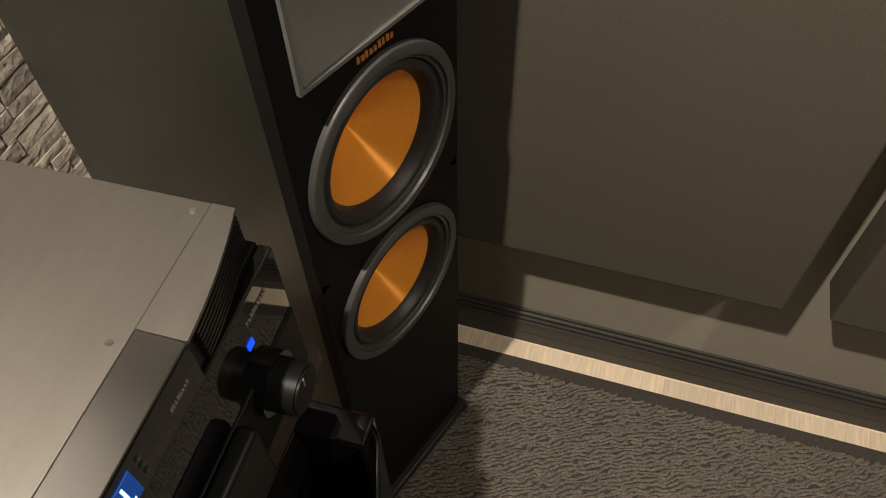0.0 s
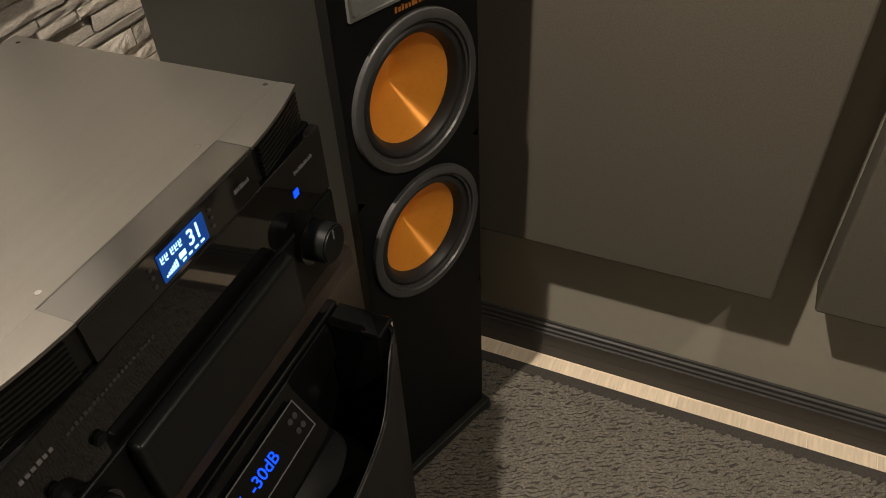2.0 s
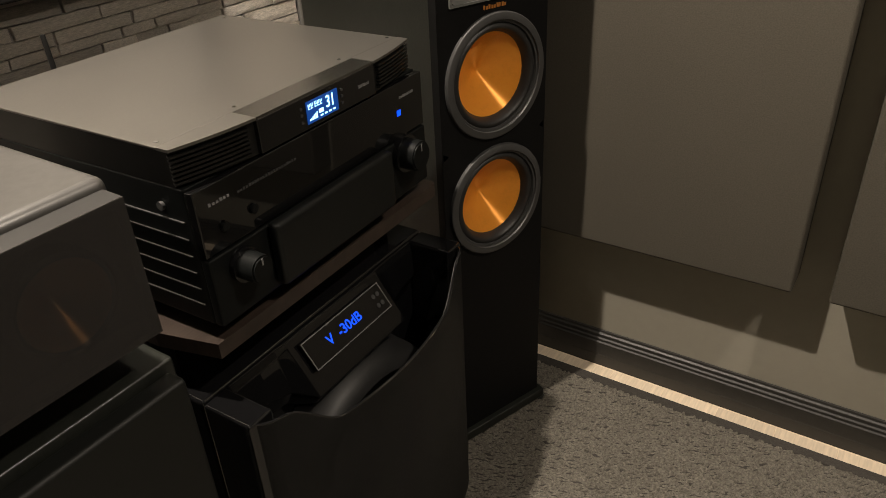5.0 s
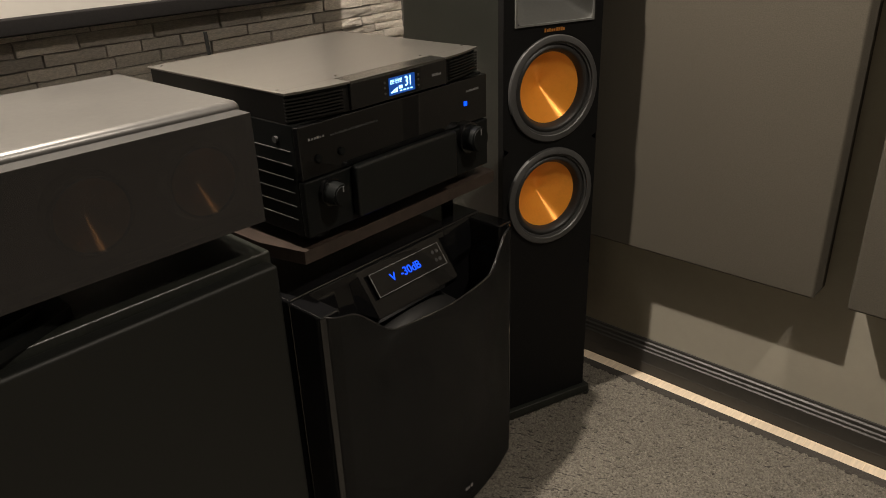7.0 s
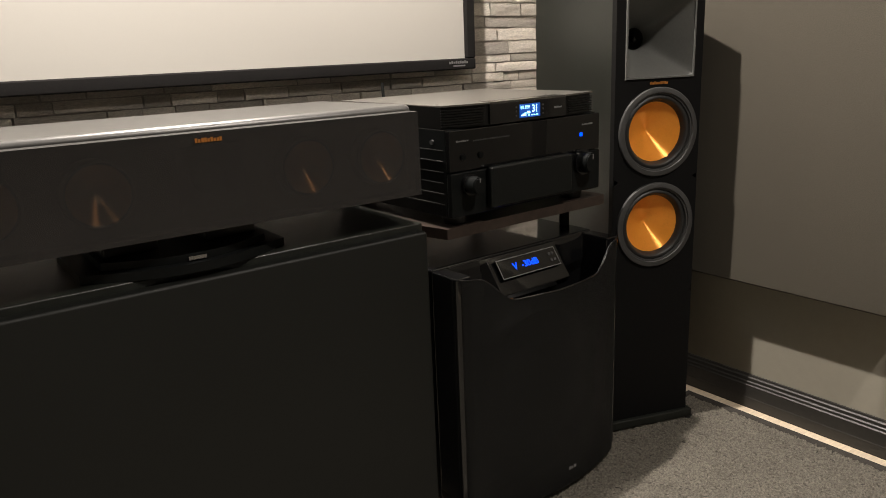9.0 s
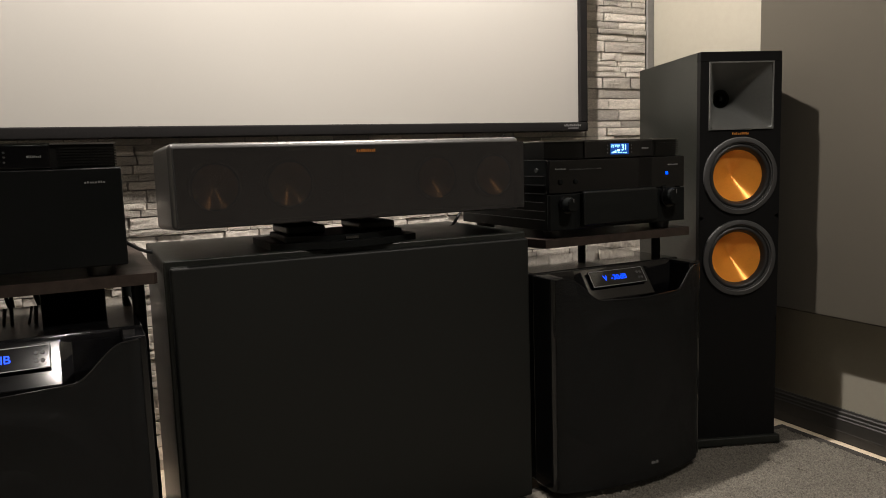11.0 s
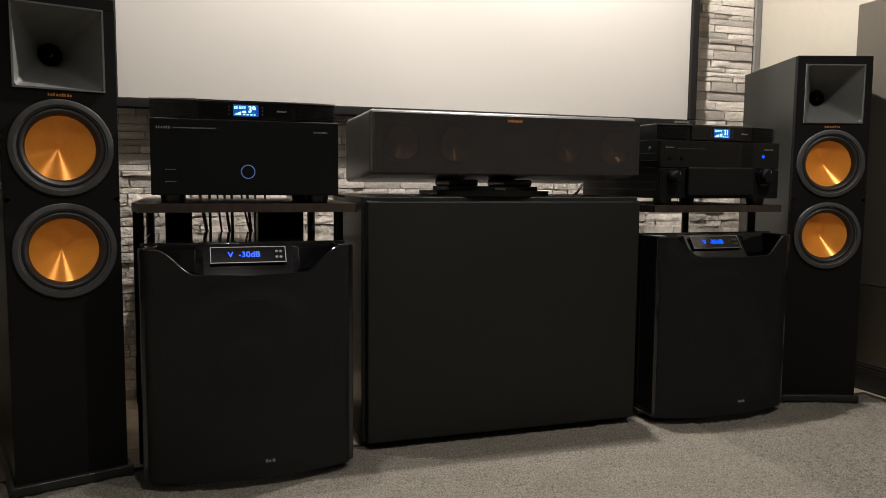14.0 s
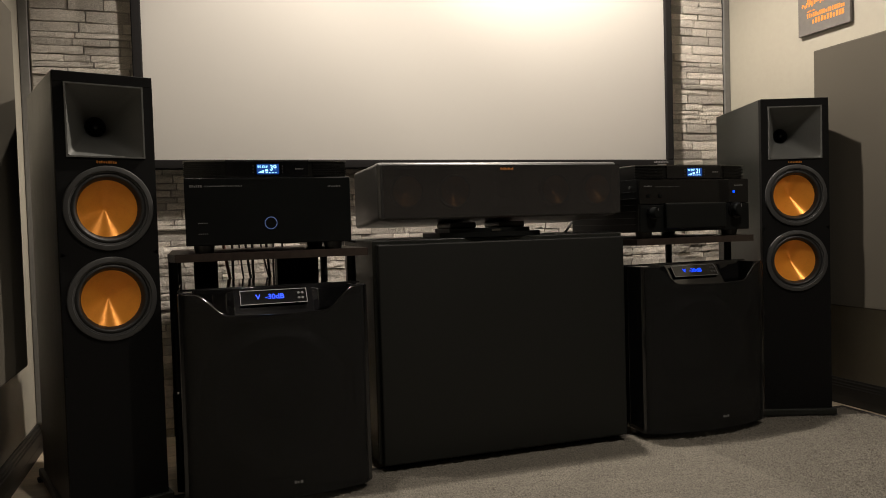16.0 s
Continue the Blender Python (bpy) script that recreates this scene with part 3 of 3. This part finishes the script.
def centre_speaker(m):
    ob = thing("centre_speaker", m, "long black centre speaker with a cloth grille", "speaker")
    w, d, h = 0.766, 0.37, 0.164
    bm = solid(-w / 2, w / 2, 0.03, d, 0, h, bevel=0.011, seg=4)
    for v in bm.verts:  # the case deepens slightly towards the back
        v.co.z -= (v.co.y - 0.03) / d * (0.024 if v.co.z < h / 2 else 0.005)
    part("cabinet", bm, SATIN_TOP, ob, "black satin cabinet")
    grille = part("grille", solid(-w / 2 + 0.008, w / 2 - 0.008, 0.0, 0.0015, 0.005, h - 0.011), CHARCOAL, ob, "charcoal cloth grille")
    for x0, x1, z0, z1 in ((-w / 2 + 0.008, w / 2 - 0.008, 0.005, 0.012), (-w / 2 + 0.008, w / 2 - 0.008, h - 0.02, h - 0.011), (-w / 2 + 0.008, -w / 2 + 0.017, 0.0122, h - 0.0202), (w / 2 - 0.017, w / 2 - 0.008, 0.0122, h - 0.0202)):
        part("frame_bar", solid(x0, x1, 0.0017, 0.0297, z0, z1), MATTE, grille)
    for x in (-0.303, -0.16, 0.16, 0.3):
        ring = part("driver", lathe(bmesh.new(), [(0.05, 0.0297), (0.05, 0.006), (0.046, 0.004), (0.043, 0.006)], 48, x, 0.08), MATTE, ob, "small woofer behind the cloth")
        part("cone", lathe(bmesh.new(), [(0.043, 0.0058), (0.024, 0.0175), (0.008, 0.0275), (0, 0.029)], 64, x, 0.08), COPPER_DEEP, ring, "spun copper cone", smooth=60)
    part("horn", loft_horn(0.1, 0.1, 0.022, 0.083, 0.006), MATTE, ob)
    part("badge", bars(-0.021, 0.021, -0.0005, h - 0.0255, h - 0.019, 9), COPPER_TRIM, ob, "copper-coloured badge bars")


speaker_stand(facing(-0.19, -0.588, 0.6722, 0.0))
centre_speaker(facing(-0.159, -0.556, 0.728, -0.6))


# ---- racks ----
def rack(m, label, w, top, supports, d=0.46):
    ob = thing("equipment_rack", m, label, "rack", "pair of equipment racks")
    bm = prism(bmesh.new(), [(-w / 2 + 0.02, 0), (w / 2 - 0.006, 0), (w / 2, 0.006), (w / 2, d), (-w / 2, d), (-w / 2, 0.085)], top - 0.021, top)
    part("top_shelf", bm, WALNUT, ob, "dark walnut shelf board", smooth=0)
    for x in (-w / 2 + 0.013, w / 2 - 0.03):
        for y in (0.1, d - 0.03):
            leg = part("post", rod(bmesh.new(), (x, y, FLOOR), (x, y, top - 0.0215), 0.0125, 20), SATIN, ob, "black tube post")
            part("joint", rod(bmesh.new(), (x, y, 0.275), (x, y, 0.282), 0.0135, 20), CHROME, leg, "chrome collar")
            part("sleeve", rod(bmesh.new(), (x, y, 0.16), (x, y, 0.2748), 0.0145, 20), SATIN, leg)
    for x0, x1, y0, y1 in supports:
        part("side_support", solid(x0, x1, y0, y1, FLOOR, top - 0.0215, bevel=0.003), SATIN, ob, "black upright support panel")
    return ob


rack(facing(-0.194, 0.1225, 0.0, 1.3), "dark walnut rack shelf on black posts under the receiver", 0.487, 0.647, [(-0.2, -0.13, 0.38, 0.44)])
# second shelf runs deeper, an unseen extension that shades the stones behind it
rack(facing(-0.18, -1.238, 0.0, 0.0), "dark walnut rack shelf on black posts under the amplifier", 0.53, 0.654, [(-0.2, -0.13, 0.34, 0.42), (0.05, 0.18, 0.36, 0.44)], 0.62)


# ---- electronics ----
def cooling_fan(m, label, digits):
    ob = thing("cooling_fan", m, label, "cooling fan", "cooling fans on the components")
    w, d, h = 0.43, 0.38, 0.0445
    n = 32

    def front(x, back=0.0):
        return back + 0.0185 * max(0.0, (abs(x) / (w / 2) - 0.42) / 0.58) ** 1.9

    xs = [-w / 2 + w * k / n for k in range(n + 1)]
    edge = [(x, front(x)) for x in xs]
    body = [(x * 0.985, y + 0.006) for x, y in edge] + [(w / 2 * 0.985, d - 0.004), (-w / 2 * 0.985, d - 0.004)]
    part("body", prism(bmesh.new(), body, 0.0, h - 0.0035), FAN_FRONT, ob, "black anodised body")
    part("top_plate", solid(-w / 2, w / 2, 0.0365, d, h - 0.0033, h, bevel=0.0008, seg=1), ALUMINIUM, ob, "brushed grey aluminium top")
    for side in (-1, 1):
        line = [p for p in edge if side * p[0] >= 0.108]
        line = [(side * 0.1085, front(0.1085))] + (line if side > 0 else line[::-1])
        part("corner_plate", prism(bmesh.new(), line + [(side * w / 2, 0.036), (side * 0.1085, 0.036)], h - 0.0033, h), ALUMINIUM, ob, smooth=20)
    bm = prism(bmesh.new(), [(-0.108, 0.0015), (0.108, 0.0015), (0.108, 0.0358), (-0.108, 0.0358)], h - 0.0035, h - 0.0006)
    part("visor", bm, VISOR, ob, "polished dark metal visor over the display", smooth=0)
    for side in (-1, 1):
        for k in range(7):
            z = 0.004 + k * 0.0049
            line = [(x * 0.998, y + 0.001) for x, y in edge if 0.108 < side * x]
            inner = [(x * 0.985, y + 0.008) for x, y in line]
            part("louvre", prism(bmesh.new(), line + inner[::-1], z, z + 0.0024), FAN_FRONT, ob)
    part("fascia", solid(-0.108, 0.108, 0.0005, 0.0095, 0.001, h - 0.0037, bevel=0.001), GLOSS, ob, "gloss black display window")
    lcd = part("display", solid(-0.029, 0.029, -0.0008, 0.0004, 0.007, 0.034), LCD_BLUE, ob, "glowing blue display")
    lettering("readout", digits, 0.021, ICE, lcd, pose(0.014, -0.001, 0.023, 90), "pale blue digits", 0.85)
    bm = bmesh.new()
    for x in (-0.0265, -0.0215, -0.0145, -0.0095, -0.0045):
        box(bm, x, x + 0.0032, -0.0012, -0.0007, 0.0245, 0.0253)
        box(bm, x, x + 0.0032, -0.0012, -0.0007, 0.0275, 0.0283)
        box(bm, x, x + 0.0008, -0.0012, -0.0007, 0.0245, 0.031)
        box(bm, x + 0.0026, x + 0.0034, -0.0012, -0.0007, 0.0275, 0.031)
    for k in range(6):
        box(bm, -0.026 + k * 0.0026, -0.0244 + k * 0.0026, -0.0012, -0.0007, 0.0105, 0.0125 + 0.0011 * k)
    for k in range(4):
        box(bm, -0.006 + k * 0.008, -0.0015 + k * 0.008, -0.0012, -0.0007, 0.0102, 0.0122)
    box(bm, -0.008, 0.0, -0.0012, -0.0007, 0.0145, 0.0195)
    part("icons", bm, ICE, lcd)
    for x in (-0.038, 0.038):
        for z in (0.012, 0.021, 0.029):
            part("button", rod(bmesh.new(), (x, 0.0008, z), (x, -0.0008, z), 0.0019, 12), RING, ob)
    part("print", bars(0.072, 0.095, 0.0003, 0.019, 0.023, 8), SILVER, ob)
    for x, y in ((-0.205, 0.046), (0.205, 0.046), (-0.095, 0.046), (0.095, 0.046), (-0.2, d - 0.02), (0.2, d - 0.02)):
        part("screw", rod(bmesh.new(), (x, y, h - 0.0005), (x, y, h + 0.0008), 0.0026, 12), CHROME, ob)
    return ob


def feet(ob, w, d, top):
    for x in (-w / 2 + 0.045, w / 2 - 0.045):
        for y in (0.045, d - 0.05):
            part("foot", rod(bmesh.new(), (x, y, 0.0), (x, y, top), 0.024, 24, 0.027), PLASTIC, ob)


def knob(parent, x, z, r):
    k = part("knob", rod(bmesh.new(), (x, 0.0, z), (x, -0.034, z), r, 36, r * 0.93, bevel=0.002), SATIN, parent, "black volume knob")
    part("collar", rod(bmesh.new(), (x, 0.001, z), (x, -0.01, z), r * 1.18, 36), GLOSS, k)
    part("pointer", solid(x - 0.001, x + 0.001, -0.0348, -0.0335, z + r * 0.35, z + r * 0.8), SILVER, k)


def receiver(m):
    ob = thing("receiver", m, "black home cinema receiver with a blue power light", "receiver")
    w, d, z0, z1 = 0.434, 0.42, 0.02, 0.19
    part("chassis", solid(-w / 2, w / 2, 0.012, d, z0, z1, bevel=0.002), SATIN, ob, "black metal chassis")
    zm = 0.108
    part("upper_fascia", solid(-w / 2, w / 2, 0.0, 0.0118, zm + 0.001, z1 - 0.002, bevel=0.002), FASCIA, ob, "gloss black display window")
    part("lower_fascia", solid(-w / 2, w / 2, -0.002, 0.0118, z0, zm - 0.001, bevel=0.003), SATIN, ob, "brushed black lower front")
    part("flap", solid(-0.128, 0.108, -0.02, -0.0022, z0 + 0.008, zm + 0.004, bevel=0.006, seg=4), FLAP, ob, "curved black flap door")
    knob(ob, -0.172, 0.082, 0.018)
    knob(ob, 0.156, 0.086, 0.0235)
    part("power_light", solid(0.151, 0.159, -0.0012, 0.0, 0.142, 0.15), BLUE, ob, "blue power light")
    part("print", bars(-0.2, -0.168, -0.0006, 0.1655, 0.169, 6), SILVER, ob)
    part("print", bars(-0.158, -0.06, -0.0006, 0.1635, 0.1665, 22), RING, ob)
    part("print", bars(0.158, 0.193, -0.0006, 0.1655, 0.1688, 9), SILVER, ob)
    for x in (-0.185, -0.14):
        part("button", rod(bmesh.new(), (x, 0.0, 0.136), (x, -0.004, 0.136), 0.006, 20, bevel=0.001), SATIN, ob)
    for side in (-1, 1):
        for k in range(6):
            z = 0.045 + k * 0.021
            x = side * w / 2
            part("cooling_rib", solid(min(x, x + side * 0.002), max(x, x + side * 0.002), 0.02, d - 0.02, z, z + 0.0014), RING, ob)
        for y in (0.05, d - 0.05):
            part("screw", rod(bmesh.new(), (side * w / 2, y, z1 - 0.025), (side * (w / 2 + 0.004), y, z1 - 0.025), 0.005, 14), RING, ob)
    part("antenna", rod(bmesh.new(), (-0.06, d + 0.012, 0.12), (-0.06, d + 0.02, 0.265), 0.0045, 12, 0.0035), PLASTIC, ob, "short black rod antenna")
    part("antenna_hinge", rod(bmesh.new(), (-0.06, d, 0.115), (-0.06, d + 0.018, 0.115), 0.006, 12), PLASTIC, ob)
    feet(ob, w, d, z0 - 0.0002)


def power_amplifier(m):
    ob = thing("power_amplifier", m, "black power amplifier with a blue ringed power button", "amplifier")
    w, d, z0, z1 = 0.433, 0.42, 0.02, 0.198
    part("chassis", solid(-w / 2, w / 2, 0.01, d, z0, z1, bevel=0.002), SATIN, ob, "black metal chassis")
    part("fascia", solid(-w / 2, w / 2, 0.0, 0.0098, z0, z1 - 0.001, bevel=0.003), SATIN, ob, "black brushed front")
    part("power_button", rod(bmesh.new(), (0.0, 0.0, 0.0755), (0.0, -0.005, 0.0755), 0.014, 32, bevel=0.001), SATIN, ob)
    part("button_ring", lathe(bmesh.new(), [(0.0165, 0.0), (0.0165, -0.003), (0.0148, -0.003), (0.0148, 0.0)], 48, 0.0, 0.0755), glow("dim_ring", (0.25, 0.35, 0.7), 0.25), ob, "dim blue light ring")
    part("print", bars(-0.203, -0.172, -0.0006, 0.172, 0.178, 6), SILVER, ob)
    part("print", bars(-0.168, -0.07, -0.0006, 0.1735, 0.1765, 24), SILVER, ob)
    part("print", bars(0.155, 0.19, -0.0006, 0.17, 0.174, 8), SILVER, ob)
    part("print", bars(-0.185, -0.16, -0.0006, 0.078, 0.08, 5), SILVER, ob)
    part("print", bars(-0.185, -0.16, -0.0006, 0.05, 0.052, 5), SILVER, ob)
    feet(ob, w, d, z0 - 0.0002)


receiver(facing(-0.192, 0.1245, 0.6472, 2.0))
cooling_fan(facing(-0.189, 0.12, 0.8376, 1.8), "grey aluminium cooling fan with a lit display on the receiver", "31")
power_amplifier(facing(-0.176, -1.237, 0.6542, 0.0))
cooling_fan(facing(-0.178, -1.24, 0.8526, 0.0), "grey aluminium cooling fan with a lit display on the amplifier", "39")


# ---- cables ----
def cable(points, radius, material, label):
    """A round cable through the given places, eased between them."""
    pts = [Vector(q) for q in points]
    ext = [pts[0] * 2 - pts[1]] + pts + [pts[-1] * 2 - pts[-2]]
    path = []
    for i in range(1, len(ext) - 2):
        a, b, c, e = ext[i - 1:i + 3]
        for k in range(8):
            f = k / 8
            path.append(0.5 * (2 * b + (c - a) * f + (2 * a - 5 * b + 4 * c - e) * f * f + (3 * b - a - 3 * c + e) * f ** 3))
    path.append(pts[-1])
    bm, rings, seg = bmesh.new(), [], 8
    for i, q in enumerate(path):
        way = (path[min(i + 1, len(path) - 1)] - path[max(i - 1, 0)]).normalized()
        turn = way.to_track_quat("Z", "Y")
        rings.append([bm.verts.new(q + turn @ Vector((radius * math.cos(2 * math.pi * k / seg), radius * math.sin(2 * math.pi * k / seg), 0))) for k in range(seg)])
    for a, b in zip(rings, rings[1:]):
        for k in range(seg):
            bm.faces.new((a[k], a[(k + 1) % seg], b[(k + 1) % seg], b[k]))
    bm.faces.new(rings[0][::-1]), bm.faces.new(rings[-1])
    return tagged(part("cable", bm, material, None, label, 60), category="cable", group="cables behind the racks")


rng = random.Random(21)
for k in range(9):
    y = -1.345 + 0.022 * k + rng.uniform(-0.006, 0.006)
    lean = rng.uniform(0.0, 0.07)
    brown = k == 0
    cable([(-0.6, y, 0.69), (-0.64, y + 0.005, 0.66), (-0.66, y + lean * 0.4, 0.57), (-0.67, y + lean, 0.4), (-0.7, y + lean + rng.uniform(-0.04, 0.04), FLOOR + 0.006), (-0.74, y + 0.1 + lean, FLOOR + 0.006)],
          0.0055 if brown else rng.uniform(0.003, 0.0045), CABLE_BROWN if brown else CABLE, "brown cable hanging behind the amplifier" if brown else "black cable hanging behind the amplifier")
cable([(-0.36, -0.86, 0.664), (-0.34, -0.76, 0.663), (-0.33, -0.68, 0.672), (-0.34, -0.62, 0.712)], 0.003, CABLE_PALE, "pale speaker cable behind the centre speaker")
cable([(-0.58, -1.03, 0.7), (-0.5, -1.0, 0.68), (-0.42, -0.965, 0.668), (-0.38, -0.9, 0.6645)], 0.004, CABLE, "black cable between amplifier and box subwoofer")
cable([(-0.57, -0.12, 0.72), (-0.53, -0.16, 0.69), (-0.44, -0.24, 0.6645), (-0.4, -0.32, 0.6645)], 0.004, CABLE, "black cable from the receiver to the box subwoofer")


# ---- downlights ----
for lx, ly, watts, beam, fade in DOWNLIGHTS:
    ob = thing("downlight", pose(lx, ly, CEIL), "white recessed ceiling downlight", "ceiling light", "downlights")
    ring = bmesh.new()
    lathe(ring, [(0.05, 0.0), (0.05, -0.006), (0.036, -0.008), (0.034, 0.0)], 32)
    bmesh.ops.rotate(ring, verts=ring.verts, cent=(0, 0, 0), matrix=Matrix.Rotation(radians(90), 3, "X"))
    part("trim_ring", ring, SILVER, ob)
    part("diffuser", rod(bmesh.new(), (0, 0, -0.001), (0, 0, -0.0045), 0.0335, 32), DIFFUSER, ob)


# ---- stone cladding and floor planks ----
def stone_mesh(seed):
    """One rough stone, a unit wide (y), deep (x) and high (z)."""
    rng = random.Random(seed)
    bm = bmesh.new()
    ny, nz = 4, 3
    grid = []
    for i in range(ny + 1):
        col = []
        for k in range(nz + 1):
            u, v = i / ny, k / nz
            rim = i in (0, ny) or k in (0, nz)
            y = u - 0.5 + (0.02 if i == 0 else -0.02 if i == ny else rng.uniform(-0.06, 0.06)) * rng.uniform(0.2, 1.2)
            z = v - 0.5 + (0.06 if k == 0 else -0.06 if k == nz else rng.uniform(-0.08, 0.08)) * rng.uniform(0.1, 1.3)
            col.append(bm.verts.new((rng.uniform(0.74, 0.9) if rim else rng.uniform(0.82, 1.0), y, z)))
        grid.append(col)
    for i in range(ny):
        for k in range(nz):
            bm.faces.new((grid[i][k], grid[i + 1][k], grid[i + 1][k + 1], grid[i][k + 1]))
    loop = [grid[i][0] for i in range(ny + 1)] + [grid[ny][k] for k in range(1, nz + 1)] + [grid[i][nz] for i in range(ny - 1, -1, -1)] + [grid[0][k] for k in range(nz - 1, 0, -1)]
    back = [bm.verts.new((0.0, v.co.y, v.co.z)) for v in loop]
    for k in range(len(loop)):
        j = (k + 1) % len(loop)
        bm.faces.new((loop[k], back[k], back[j], loop[j]))
    bmesh.ops.recalc_face_normals(bm, faces=bm.faces)
    mesh = bpy.data.meshes.new("stone")
    bm.to_mesh(mesh)
    bm.free()
    mesh.materials.append(STONE)
    return mesh


def stone_cladding():
    clad = tagged(part("stone_cladding", solid(FRONT + 0.0005, FRONT + 0.004, LEFT + 0.032, RIGHT - 0.036, 0.0, CEIL - 0.002), MORTAR), "grey-beige stacked ledge stone cladding", "wall cladding", kind="structure")
    meshes = [stone_mesh(s) for s in range(16)]
    rng = random.Random(11)
    rest_v, rest_f = [], []
    z = 0.002
    while z < CEIL - 0.03:
        hgt = rng.choice((0.019, 0.024, 0.029, 0.034, 0.039))
        y = LEFT + 0.034
        while y < RIGHT - 0.045:
            ln = min(rng.uniform(0.06, 0.2), RIGHT - 0.038 - y)
            if RIGHT - 0.038 - (y + ln) < 0.05:
                ln = RIGHT - 0.038 - y
            mesh = rng.choice(meshes)
            depth = rng.uniform(0.005, 0.012)
            mid = Vector((FRONT + 0.004, y + ln / 2, z + hgt / 2))
            size = (depth, ln - 0.0012, hgt - 0.0006)
            seen = (0.64 < z < 0.97) or (0.97 <= z < 1.75 and (y > 0.36 or y + ln < -1.58))
            if seen:
                ob = new("stone", mesh)
                ob.parent = clad
                ob.matrix_local = Matrix.LocRotScale(mid, None, size)
            else:
                base = len(rest_v)
                rest_v += [(mid[0] + v.co.x * size[0], mid[1] + v.co.y * size[1], mid[2] + v.co.z * size[2]) for v in mesh.vertices]
                rest_f += [[base + i for i in p.vertices] for p in mesh.polygons]
            y += ln
        z += hgt
    mesh = bpy.data.meshes.new("stone_courses")
    mesh.from_pydata(rest_v, [], rest_f)
    mesh.materials.append(STONE_REST)
    ob = tagged(new("stone_courses", mesh), "", "", kind="stuff")
    ob.parent = clad


stone_cladding()


def floor_planks():
    floor = bpy.data.objects["floor"]
    mesh = bpy.data.meshes.new("plank")
    bm = bmesh.new()
    box(bm, -0.0595, 0.0595, LEFT + 0.018, RIGHT - 0.018, FLOOR - 0.01, FLOOR, bevel=0.0012, seg=1)
    bm.to_mesh(mesh)
    bm.free()
    mesh.materials.append(LAMINATE)
    x = FRONT + 0.06
    while x < BACK - 0.06:
        ob = new("plank", mesh)
        ob.parent = floor
        ob.location = (x, 0, 0)
        x += 0.12


floor_planks()
